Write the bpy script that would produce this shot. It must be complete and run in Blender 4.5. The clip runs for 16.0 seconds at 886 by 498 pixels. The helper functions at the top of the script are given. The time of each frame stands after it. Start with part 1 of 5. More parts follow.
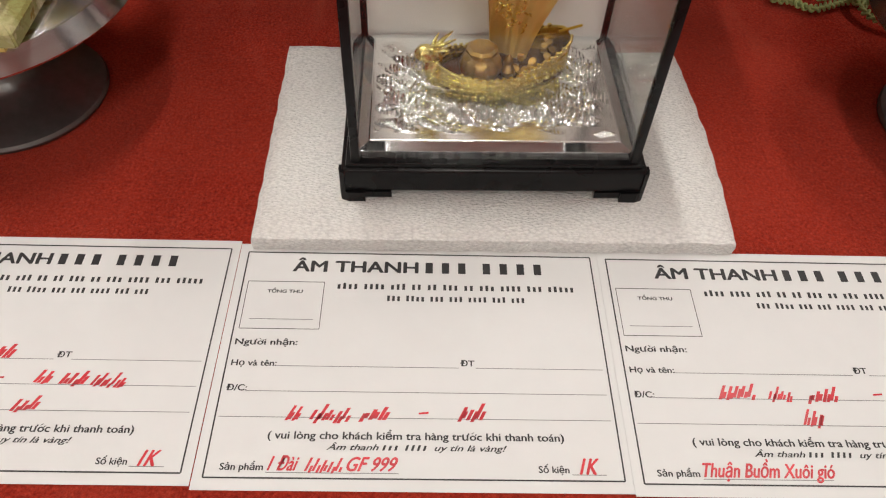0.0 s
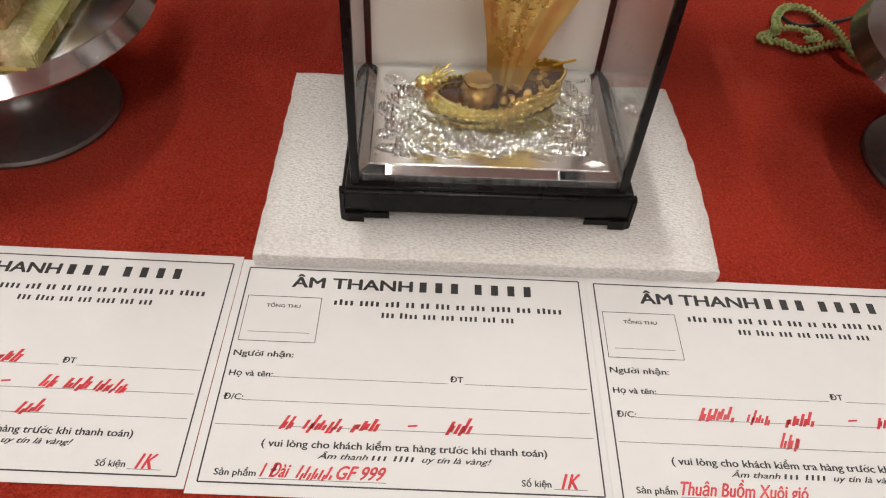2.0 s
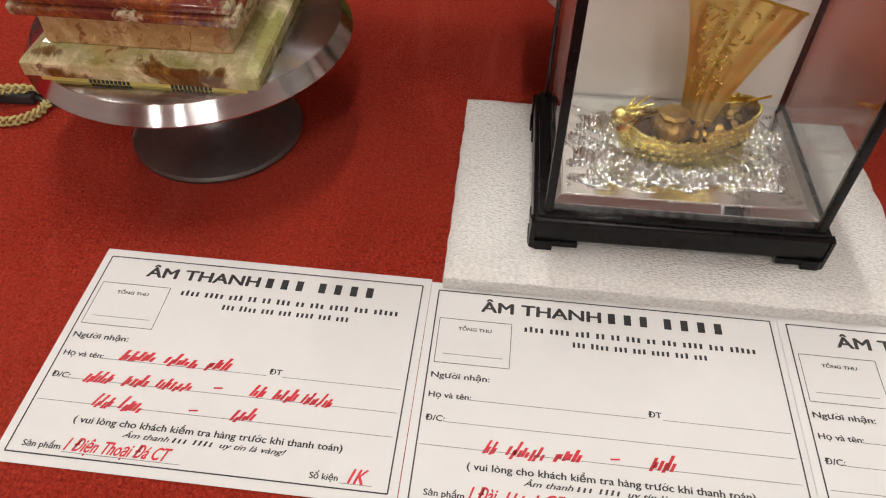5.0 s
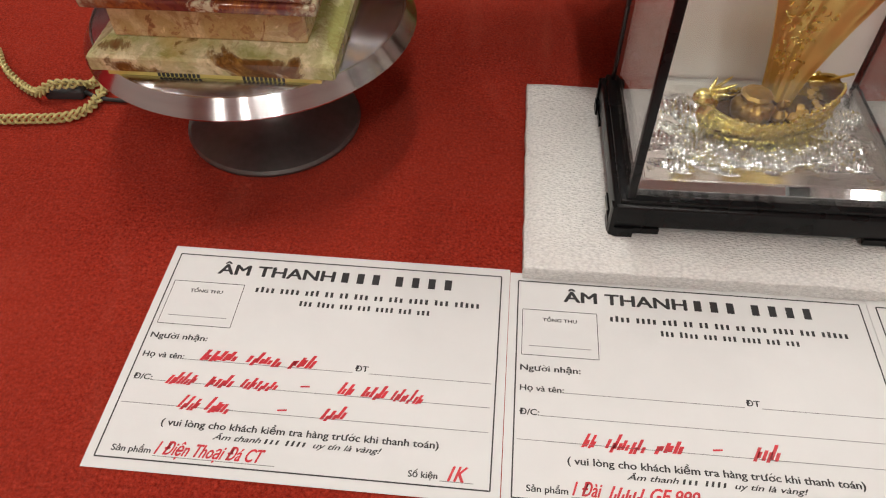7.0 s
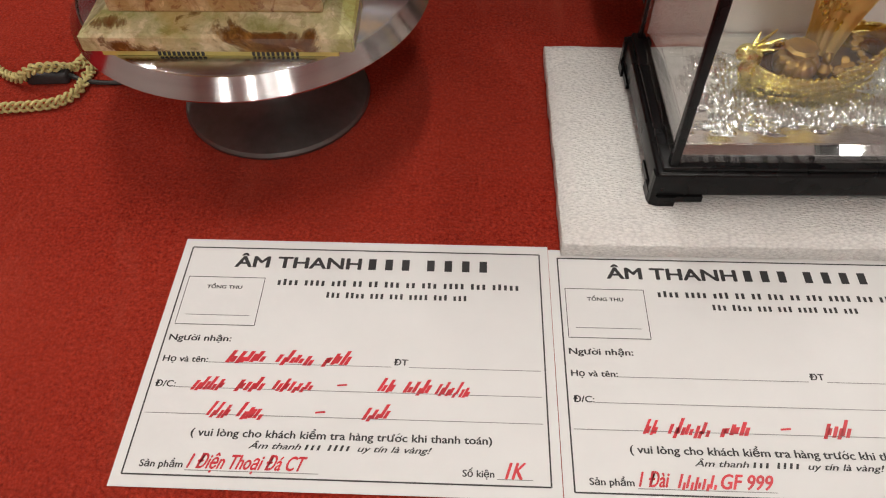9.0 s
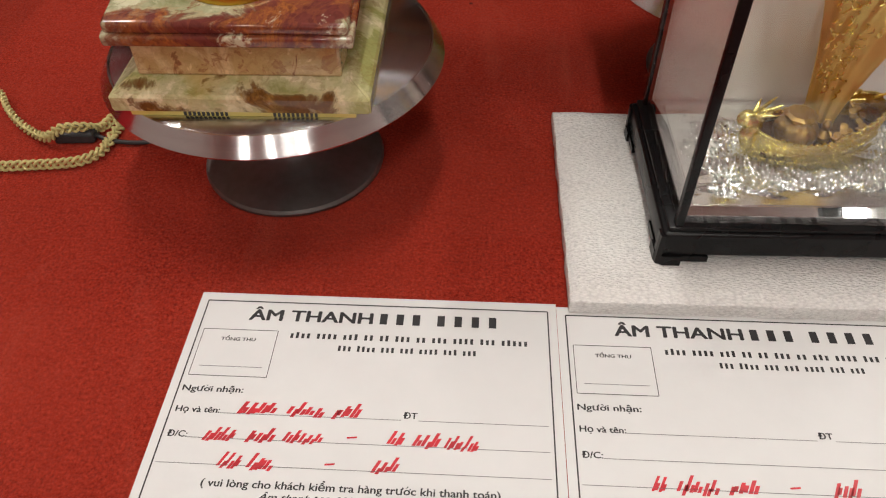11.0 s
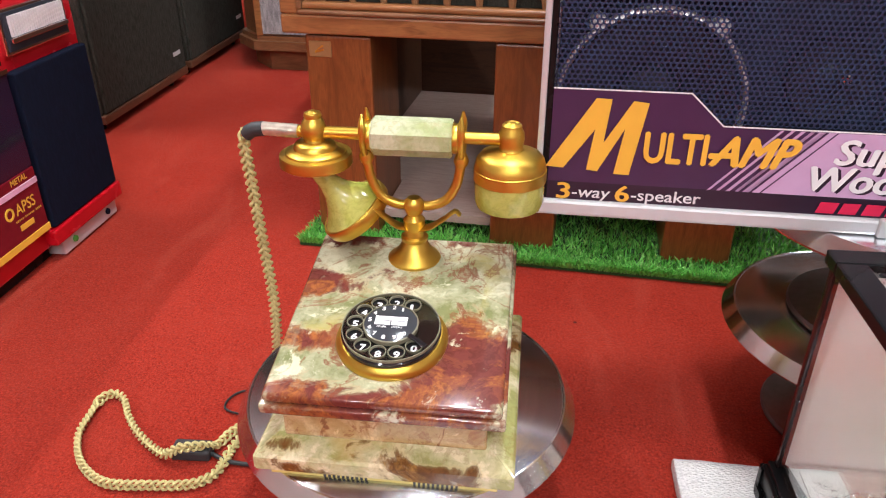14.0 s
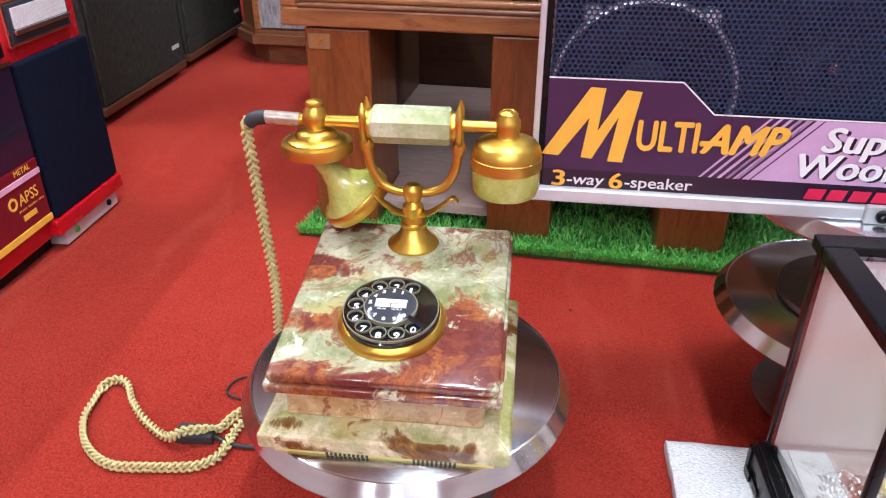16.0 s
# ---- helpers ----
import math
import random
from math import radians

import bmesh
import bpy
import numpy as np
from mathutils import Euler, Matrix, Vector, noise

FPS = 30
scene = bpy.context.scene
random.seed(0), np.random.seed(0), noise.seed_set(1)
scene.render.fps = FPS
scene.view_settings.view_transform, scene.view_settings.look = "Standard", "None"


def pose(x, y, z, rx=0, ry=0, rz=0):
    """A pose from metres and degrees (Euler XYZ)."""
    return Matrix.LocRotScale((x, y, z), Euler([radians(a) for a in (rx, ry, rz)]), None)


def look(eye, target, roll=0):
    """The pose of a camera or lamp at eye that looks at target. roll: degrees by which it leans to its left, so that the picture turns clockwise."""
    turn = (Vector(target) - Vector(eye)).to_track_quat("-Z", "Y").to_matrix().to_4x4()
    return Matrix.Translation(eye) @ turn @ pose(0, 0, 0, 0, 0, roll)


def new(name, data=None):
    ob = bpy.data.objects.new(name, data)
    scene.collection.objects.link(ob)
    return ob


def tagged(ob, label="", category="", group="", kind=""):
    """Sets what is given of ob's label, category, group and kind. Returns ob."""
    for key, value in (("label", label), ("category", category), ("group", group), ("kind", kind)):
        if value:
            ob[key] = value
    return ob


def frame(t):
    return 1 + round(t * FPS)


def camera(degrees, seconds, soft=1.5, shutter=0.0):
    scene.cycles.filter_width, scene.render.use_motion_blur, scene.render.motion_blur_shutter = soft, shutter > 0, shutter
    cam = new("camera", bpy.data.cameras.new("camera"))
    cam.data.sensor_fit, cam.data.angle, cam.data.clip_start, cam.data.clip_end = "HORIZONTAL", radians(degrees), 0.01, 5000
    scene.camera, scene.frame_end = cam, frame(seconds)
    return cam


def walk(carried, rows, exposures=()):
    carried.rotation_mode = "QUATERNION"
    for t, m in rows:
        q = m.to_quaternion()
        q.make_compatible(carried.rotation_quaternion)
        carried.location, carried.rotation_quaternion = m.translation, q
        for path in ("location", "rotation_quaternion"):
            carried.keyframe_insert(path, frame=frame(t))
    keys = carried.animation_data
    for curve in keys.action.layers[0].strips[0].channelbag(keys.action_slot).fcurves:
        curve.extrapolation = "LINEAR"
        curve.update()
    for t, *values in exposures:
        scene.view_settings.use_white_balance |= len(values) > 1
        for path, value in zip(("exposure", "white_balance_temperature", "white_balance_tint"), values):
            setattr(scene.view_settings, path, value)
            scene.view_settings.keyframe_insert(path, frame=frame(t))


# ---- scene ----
cam = camera(61.4, 16.0, 1.15)
PATH = [
    (0, (0.05, 0.114, 0.486), (0.116, 1.376, -1.064), 2.7),
    (0.5, (0.052, 0.111, 0.488), (0.12, 1.383, -1.054), 2.9),
    (1, (0.055, 0.108, 0.492), (0.127, 1.389, -1.043), 3.5),
    (1.5, (0.059, 0.097, 0.495), (0.125, 1.399, -1.022), 3.6),
    (2, (0.057, 0.093, 0.5), (0.113, 1.415, -0.999), 3.8),
    (2.5, (0.016, 0.086, 0.509), (0.056, 1.436, -0.966), 3.9),
    (3, (-0.028, 0.088, 0.499), (-0.035, 1.455, -0.96), 3.2),
    (3.5, (-0.048, 0.095, 0.497), (-0.107, 1.462, -0.962), 2.0),
    (4, (-0.046, 0.096, 0.497), (-0.144, 1.458, -0.964), 1.0),
    (4.2, (-0.042, 0.097, 0.498), (-0.147, 1.453, -0.968), 0.9),
    (6.3, (-0.088, 0.072, 0.515), (-0.204, 1.421, -0.958), 1.2),
    (6.5, (-0.093, 0.081, 0.513), (-0.221, 1.424, -0.963), 0.5),
    (7, (-0.122, 0.096, 0.498), (-0.229, 1.419, -0.998), -0.1),
    (7.5, (-0.156, 0.124, 0.477), (-0.233, 1.417, -1.048), -0.6),
    (8, (-0.167, 0.13, 0.472), (-0.214, 1.383, -1.085), -1.0),
    (10.5, (-0.17, 0.121, 0.482), (-0.212, 1.42, -1.038), -0.8),
    (11, (-0.171, 0.114, 0.48), (-0.238, 1.504, -0.957), -0.8),
    (11.5, (-0.201, 0.139, 0.513), (-0.306, 1.645, -0.799), -0.8),
    (11.7, (-0.218, 0.162, 0.53), (-0.34, 1.71, -0.73), -0.9),
    (12, (-0.247, 0.191, 0.549), (-0.387, 1.802, -0.627), -0.8),
    (12.5, (-0.26, 0.201, 0.562), (-0.43, 1.877, -0.516), -0.7),
    (13, (-0.257, 0.185, 0.566), (-0.447, 1.895, -0.455), -0.5),
    (13.5, (-0.254, 0.174, 0.571), (-0.457, 1.905, -0.409), -0.3),
    (14, (-0.252, 0.175, 0.568), (-0.459, 1.92, -0.387), -0.0),
    (14.5, (-0.251, 0.173, 0.571), (-0.456, 1.923, -0.376), 0.2),
    (15, (-0.251, 0.167, 0.57), (-0.451, 1.916, -0.378), 0.2),
    (15.5, (-0.249, 0.163, 0.57), (-0.448, 1.908, -0.386), 0.2),
    (16, (-0.251, 0.156, 0.568), (-0.449, 1.897, -0.397), 0.1),
]
EXPOSURES = [(0.0, -0.07, 6500, 10), (2.5, -0.05, 6500, 10), (4.0, 0.0, 6500, 10), (7.0, -0.08, 6500, 10), (10.5, -0.15, 6500, 10), (11.0, -0.05, 6500, 10), (11.6, 0.2, 6500, 10), (12.0, 0.53, 6600, 10), (12.5, 0.62, 6600, 10), (13.2, 0.70, 6000, 10), (14.0, 0.98, 5750, 10), (14.5, 1.06, 5600, 10), (15.2, 1.12, 5350, 10), (16.0, 1.12, 5200, 10)]
walk(cam, [(t, look(eye, target, roll)) for t, eye, target, roll in PATH], EXPOSURES)

LAMP_POWER, LAMP_COLOUR = 27.0, (1.0, 0.955, 0.875)

# ---- light ----
world = bpy.data.worlds.new("room_world")
scene.world = world
world.use_nodes = True
world.node_tree.nodes["Background"].inputs[0].default_value = (0.9, 0.95, 1.0, 1)
world.node_tree.nodes["Background"].inputs[1].default_value = 0.15


# ---- materials ----
def make_mat(name):
    m = bpy.data.materials.new(name)
    m.use_nodes = True
    nt = m.node_tree
    return m, nt, nt.nodes["Principled BSDF"]


def node(nt, kind, **values):
    n = nt.nodes.new(kind)
    for k, v in values.items():
        if k in n.inputs:
            n.inputs[k].default_value = v
    return n


def coords(nt, scale=(1, 1, 1)):
    tc = nt.nodes.new("ShaderNodeTexCoord")
    mp = nt.nodes.new("ShaderNodeMapping")
    mp.inputs["Scale"].default_value = scale
    nt.links.new(tc.outputs["Object"], mp.inputs["Vector"])
    return mp.outputs["Vector"]


def noise_tex(nt, vec, scale, detail=4.0, rough=0.55, distort=0.0):
    n = node(nt, "ShaderNodeTexNoise", Scale=scale, Detail=detail, Roughness=rough, Distortion=distort)
    nt.links.new(vec, n.inputs["Vector"])
    return n.outputs["Fac"]


def ramp(nt, fac, stops, interp="LINEAR"):
    r = nt.nodes.new("ShaderNodeValToRGB")
    r.color_ramp.interpolation = interp
    e = r.color_ramp.elements
    while len(e) < len(stops):
        e.new(0.5)
    for el, (p, c) in zip(e, stops):
        el.position = p
        el.color = (*c, 1) if len(c) == 3 else c
    nt.links.new(fac, r.inputs["Fac"])
    return r.outputs["Color"]


def mix_col(nt, fac, a, b, blend="MIX"):
    n = nt.nodes.new("ShaderNodeMix")
    n.data_type, n.blend_type = "RGBA", blend
    for sock, v in ((n.inputs[0], fac), (n.inputs[6], a), (n.inputs[7], b)):
        if isinstance(v, bpy.types.NodeSocket):
            nt.links.new(v, sock)
        else:
            sock.default_value = v if isinstance(v, float) else (*v, 1)
    return n.outputs[2]


def math_node(nt, op, a, b=0.0):
    n = nt.nodes.new("ShaderNodeMath")
    n.operation = op
    for sock, v in ((n.inputs[0], a), (n.inputs[1], b)):
        if isinstance(v, bpy.types.NodeSocket):
            nt.links.new(v, sock)
        else:
            sock.default_value = v
    return n.outputs[0]


def bump(nt, bsdf, height, strength, dist):
    b = node(nt, "ShaderNodeBump", Strength=strength, Distance=dist)
    nt.links.new(height, b.inputs["Height"])
    nt.links.new(b.outputs["Normal"], bsdf.inputs["Normal"])


def simple(name, col, rough=0.5, metal=0.0, var=0.12, scale=60.0, bump_s=0.0, bump_scale=300.0, coat=0.0):
    """A surface with two scales of variation in colour and roughness."""
    m, nt, b = make_mat(name)
    v = coords(nt)
    f = noise_tex(nt, v, scale, 5.0)
    c = ramp(nt, f, [(0.25, tuple(x * (1 - var) for x in col)), (0.75, tuple(min(1, x * (1 + var)) for x in col))])
    nt.links.new(c, b.inputs["Base Color"])
    f2 = noise_tex(nt, v, scale * 0.22, 3.0)
    r = ramp(nt, f2, [(0.3, (rough * 0.85,) * 3), (0.7, (min(1, rough * 1.15),) * 3)])
    nt.links.new(r, b.inputs["Roughness"])
    b.inputs["Metallic"].default_value = metal
    b.inputs["Coat Weight"].default_value = coat
    b.inputs["Coat Roughness"].default_value = 0.08
    if bump_s:
        bump(nt, b, noise_tex(nt, v, bump_scale, 3.0), bump_s, 0.001)
    return m


def carpet_material():
    m, nt, b = make_mat("red_carpet")
    v = coords(nt)
    fine = noise_tex(nt, v, 360.0, 5.0, 0.75)
    tuft = noise_tex(nt, v, 150.0, 4.0, 0.7)
    mid = noise_tex(nt, v, 38.0, 5.0, 0.6)
    big = noise_tex(nt, v, 4.0, 4.0, 0.6)
    c1 = ramp(nt, fine, [(0.34, (0.15, 0.009, 0.004)), (0.5, (0.39, 0.031, 0.015)), (0.66, (0.63, 0.067, 0.034))])
    c1 = mix_col(nt, ramp(nt, tuft, [(0.36, (0.5, 0.5, 0.5)), (0.50, (0, 0, 0))]), c1, (0.20, 0.008, 0.006))
    c2 = mix_col(nt, ramp(nt, mid, [(0.3, (0, 0, 0)), (0.75, (0.25, 0.25, 0.25))]), c1, (0.28, 0.013, 0.009))
    c3 = mix_col(nt, ramp(nt, big, [(0.40, (0, 0, 0)), (0.72, (0.5, 0.5, 0.5))]), c2, (0.48, 0.052, 0.028))
    # trodden, dusty streaks
    wear = noise_tex(nt, coords(nt, (1.6, 0.5, 1.0)), 7.0, 6.0, 0.6, 0.8)
    c3 = mix_col(nt, ramp(nt, wear, [(0.56, (0, 0, 0)), (0.74, (0.35, 0.35, 0.35))]), c3, (0.56, 0.095, 0.055))
    speck = node(nt, "ShaderNodeTexVoronoi", Scale=9.0)
    nt.links.new(v, speck.inputs["Vector"])
    dots = ramp(nt, speck.outputs["Distance"], [(0.018, (1, 1, 1)), (0.03, (0, 0, 0))])
    c4 = mix_col(nt, dots, c3, (0.10, 0.012, 0.010))
    nt.links.new(c4, b.inputs["Base Color"])
    b.inputs["Roughness"].default_value = 0.95
    b.inputs["Specular IOR Level"].default_value = 0.05
    b.inputs["Sheen Weight"].default_value = 0.12
    b.inputs["Sheen Roughness"].default_value = 0.35
    b.inputs["Sheen Tint"].default_value = (1.0, 0.40, 0.32, 1)
    h = math_node(nt, "ADD", math_node(nt, "ADD", fine, math_node(nt, "MULTIPLY", tuft, 1.2)), math_node(nt, "MULTIPLY", mid, 1.5))
    bump(nt, b, h, 1.0, 0.0034)
    return m


def onyx_material(name, pale, green, dark, warm, cut, scale, seed, clouds=(), swirl=1.0, vein=0.7, ochre=None, fleck=0.0):
    """Polished onyx: mottled pale and green stone, broken clouds of dark stone with warm swirls, dark veins.
    cut: how much stays pale; clouds: (x, y, half width, half depth, amount) where the dark stone gathers or gives way."""
    m, nt, b = make_mat(name)
    tc = nt.nodes.new("ShaderNodeTexCoord")
    mp = nt.nodes.new("ShaderNodeMapping")
    mp.inputs["Location"].default_value = seed
    nt.links.new(tc.outputs["Object"], mp.inputs["Vector"])
    v = mp.outputs["Vector"]
    f = noise_tex(nt, v, scale, 9.0, 0.62, 0.7 * swirl)
    for x, y, hx, hy, amount in clouds:
        q = nt.nodes.new("ShaderNodeMapping")
        q.inputs["Scale"].default_value = (1 / hx, 1 / hy, 0.0)
        q.inputs["Location"].default_value = (-x / hx, -y / hy, 0.0)
        nt.links.new(tc.outputs["Object"], q.inputs["Vector"])
        far = nt.nodes.new("ShaderNodeVectorMath")
        far.operation = "LENGTH"
        nt.links.new(q.outputs["Vector"], far.inputs[0])
        bell = ramp(nt, far.outputs["Value"], [(0.0, (1, 1, 1)), (1.0, (0, 0, 0))], "EASE")
        f = math_node(nt, "ADD", f, math_node(nt, "MULTIPLY", bell, amount))
    g = noise_tex(nt, v, scale * 1.1, 8.0, 0.6, 0.35 * swirl)
    w = noise_tex(nt, v, scale * 0.9, 9.0, 0.6, 1.7 * swirl)
    k = noise_tex(nt, v, scale * 9.0, 6.0, 0.65, 1.0)
    o = noise_tex(nt, v, scale * 0.8, 5.0, 0.55, 0.6)
    light = mix_col(nt, ramp(nt, g, [(0.42, (0, 0, 0)), (0.48, (0.45, 0.45, 0.45)), (0.53, (0.6, 0.6, 0.6)), (0.56, (1, 1, 1))]), green, pale)
    light = mix_col(nt, ramp(nt, k, [(0.45, (0, 0, 0)), (0.70, (0.45, 0.45, 0.45))]), light, tuple(x * 0.62 for x in green))
    if ochre:
        light = mix_col(nt, ramp(nt, o, [(0.60, (0, 0, 0)), (0.72, (0.8, 0.8, 0.8))]), light, ochre)
    deep = mix_col(nt, ramp(nt, w, [(0.49, (0, 0, 0)), (0.56, (0.85, 0.85, 0.85)), (0.60, (0.3, 0.3, 0.3)), (0.66, (0.8, 0.8, 0.8))]), dark, warm)
    deep = mix_col(nt, ramp(nt, k, [(0.40, (0.5, 0.5, 0.5)), (0.55, (0, 0, 0))]), deep, tuple(x * 0.5 for x in dark))
    edge = tuple(0.5 * x + 0.5 * y for x, y in zip(pale, warm))
    col = mix_col(nt, ramp(nt, f, [(cut - 0.05, (0, 0, 0)), (cut - 0.015, (0.5, 0.5, 0.5)), (cut, (0, 0, 0))]), light, edge)
    col = mix_col(nt, ramp(nt, f, [(cut - 0.015, (0, 0, 0)), (cut + 0.015, (0.75, 0.75, 0.75)), (cut + 0.06, (1, 1, 1))]), col, deep)
    line = ramp(nt, noise_tex(nt, v, scale * 0.9, 9.0, 0.6, 1.1), [(0.478, (0, 0, 0)), (0.497, (vein, vein, vein)), (0.503, (vein, vein, vein)), (0.522, (0, 0, 0))])
    col = mix_col(nt, line, col, tuple(0.7 * x + 0.3 * y for x, y in zip(dark, warm)))
    if fleck:
        spots = noise_tex(nt, v, scale * 2.1, 9.0, 0.66, 0.5)
        col = mix_col(nt, ramp(nt, spots, [(0.575, (0, 0, 0)), (0.605, (fleck, fleck, fleck)), (0.66, (fleck * 0.4,) * 3)]), col, tuple(0.8 * x + 0.2 * y for x, y in zip(dark, warm)))
        col = mix_col(nt, ramp(nt, spots, [(0.36, (fleck, fleck, fleck)), (0.41, (0, 0, 0))]), col, tuple(min(1, x * 1.25) for x in pale))
    nt.links.new(col, b.inputs["Base Color"])
    b.inputs["Roughness"].default_value = 0.13
    b.inputs["Coat Weight"].default_value = 0.25
    b.inputs["Coat Roughness"].default_value = 0.04
    return m


def wood_material(name, dark, light, rough=0.35, axis=(2.0, 14.0, 14.0), coat=0.15):
    m, nt, b = make_mat(name)
    v = coords(nt, axis)
    f = noise_tex(nt, v, 4.0, 7.0, 0.6, 1.2)
    g = noise_tex(nt, v, 34.0, 3.0, 0.5)
    c = ramp(nt, f, [(0.3, dark), (0.55, light), (0.72, dark)])
    c2 = mix_col(nt, ramp(nt, g, [(0.35, (0.25, 0.25, 0.25)), (0.6, (0, 0, 0))]), c, tuple(x * 0.6 for x in dark))
    nt.links.new(c2, b.inputs["Base Color"])
    b.inputs["Roughness"].default_value = rough
    b.inputs["Coat Weight"].default_value = coat
    bump(nt, b, g, 0.08, 0.001)
    return m


def foam_material():
    m, nt, b = make_mat("white_foam")
    v = coords(nt, (0.55, 1.0, 1.0))
    vo = node(nt, "ShaderNodeTexVoronoi", Scale=500.0)
    nt.links.new(v, vo.inputs["Vector"])
    n = noise_tex(nt, v, 60.0, 4.0)
    fine = noise_tex(nt, v, 520.0, 4.0, 0.7)
    c = ramp(nt, vo.outputs["Distance"], [(0.0, (0.84, 0.84, 0.81)), (0.45, (0.74, 0.74, 0.72)), (0.85, (0.60, 0.60, 0.585))])
    c2 = mix_col(nt, ramp(nt, n, [(0.4, (0, 0, 0)), (0.7, (0.4, 0.4, 0.4))]), c, (0.74, 0.735, 0.70))
    c2 = mix_col(nt, ramp(nt, fine, [(0.60, (0, 0, 0)), (0.68, (0.8, 0.8, 0.8))]), c2, (0.93, 0.93, 0.92))
    nt.links.new(c2, b.inputs["Base Color"])
    nt.links.new(ramp(nt, fine, [(0.4, (0.45, 0.45, 0.45)), (0.65, (0.18, 0.18, 0.18))]), b.inputs["Roughness"])
    b.inputs["Specular IOR Level"].default_value = 0.6
    h = math_node(nt, "ADD", math_node(nt, "MULTIPLY", vo.outputs["Distance"], -1.0), math_node(nt, "ADD", math_node(nt, "MULTIPLY", n, 0.5), math_node(nt, "MULTIPLY", fine, 0.7)))
    bump(nt, b, h, 0.75, 0.0016)
    return m


def brushed_material(name, col, rough, rings=0.0, metal=1.0, aniso=0.6):
    """Turned metal: fine concentric lines about the local z axis."""
    m, nt, b = make_mat(name)
    tc = nt.nodes.new("ShaderNodeTexCoord")
    sep = nt.nodes.new("ShaderNodeSeparateXYZ")
    nt.links.new(tc.outputs["Object"], sep.inputs[0])
    r2 = math_node(nt, "ADD", math_node(nt, "MULTIPLY", sep.outputs["X"], sep.outputs["X"]),
                   math_node(nt, "MULTIPLY", sep.outputs["Y"], sep.outputs["Y"]))
    r = math_node(nt, "SQRT", r2)
    comb = nt.nodes.new("ShaderNodeCombineXYZ")
    nt.links.new(r, comb.inputs[0])
    line = noise_tex(nt, comb.outputs[0], 900.0, 2.0, 0.6)
    smear = noise_tex(nt, tc.outputs["Object"], 22.0, 5.0, 0.6)
    band = noise_tex(nt, comb.outputs[0], 160.0, 3.0, 0.6)
    c = ramp(nt, math_node(nt, "ADD", math_node(nt, "MULTIPLY", smear, 0.4), math_node(nt, "MULTIPLY", band, 0.6)), [(0.35, tuple(x * 0.82 for x in col)), (0.65, col)])
    nt.links.new(c, b.inputs["Base Color"])
    rr = ramp(nt, smear, [(0.3, (rough * 0.92,) * 3), (0.75, (rough * 1.1,) * 3)])
    nt.links.new(rr, b.inputs["Roughness"])
    b.inputs["Metallic"].default_value = metal
    b.inputs["Anisotropic"].default_value = aniso
    b.inputs["Anisotropic Rotation"].default_value = 0.25
    tan = nt.nodes.new("ShaderNodeTangent")
    tan.direction_type, tan.axis = "RADIAL", "Z"
    nt.links.new(tan.outputs[0], b.inputs["Tangent"])
    bump(nt, b, line, rings, 0.0006)
    return m


def glass_material(name="clear_glass", tint=(0.96, 0.97, 0.965), gloss=0.025):
    m = bpy.data.materials.new(name)
    m.use_nodes = True
    nt = m.node_tree
    nt.nodes.clear()
    out = nt.nodes.new("ShaderNodeOutputMaterial")
    tr = node(nt, "ShaderNodeBsdfTransparent", Color=(*tint, 1))
    gl = node(nt, "ShaderNodeBsdfGlossy", Roughness=0.015)
    lw = node(nt, "ShaderNodeLayerWeight", Blend=0.5)
    fr = math_node(nt, "ADD", math_node(nt, "MULTIPLY", math_node(nt, "POWER", lw.outputs["Facing"], 2.6), 0.8), gloss)
    mx = nt.nodes.new("ShaderNodeMixShader")
    nt.links.new(fr, mx.inputs[0])
    nt.links.new(tr.outputs[0], mx.inputs[1])
    nt.links.new(gl.outputs[0], mx.inputs[2])
    nt.links.new(mx.outputs[0], out.inputs[0])
    return m


def cloth_material(name, a, b_col, scale=500.0):
    m, nt, b = make_mat(name)
    v = coords(nt)
    n = noise_tex(nt, v, scale, 2.0, 0.7)
    w = noise_tex(nt, coords(nt, (1, 1, 0.2)), scale * 0.5, 3.0)
    f = math_node(nt, "MULTIPLY", math_node(nt, "ADD", n, w), 0.5)
    nt.links.new(ramp(nt, f, [(0.38, a), (0.62, b_col)]), b.inputs["Base Color"])
    b.inputs["Roughness"].default_value = 0.9
    b.inputs["Specular IOR Level"].default_value = 0.12
    bump(nt, b, f, 0.3, 0.001)
    return m


def emission(name, col, strength):
    m = bpy.data.materials.new(name)
    m.use_nodes = True
    nt = m.node_tree
    nt.nodes.clear()
    out = nt.nodes.new("ShaderNodeOutputMaterial")
    e = node(nt, "ShaderNodeEmission", Color=(*col, 1), Strength=strength)
    nt.links.new(e.outputs[0], out.inputs[0])
    return m


CARPET = carpet_material()
PAPER = simple("white_paper", (0.66, 0.67, 0.665), 0.55, 0, 0.02, 25.0, 0.05, 200.0)
INK = simple("black_print", (0.018, 0.018, 0.02), 0.5)
PALE_INK = simple("thin_grey_rule", (0.16, 0.16, 0.16), 0.6)
RED_INK = simple("red_marker_ink", (0.55, 0.012, 0.025), 0.4, 0, 0.25, 90.0)
FOAM = foam_material()
BLACK = simple("black_plastic", (0.006, 0.006, 0.0065), 0.28, 0, 0.2, 80.0)
BLACK.node_tree.nodes["Principled BSDF"].inputs["Specular IOR Level"].default_value = 0.2
MAROON = simple("dark_maroon_plastic", (0.018, 0.008, 0.008), 0.25, 0, 0.2, 80.0)
GLASS = glass_material()
CLEAR_PLASTIC = glass_material("clear_plastic", (0.80, 0.80, 0.77), 0.05)
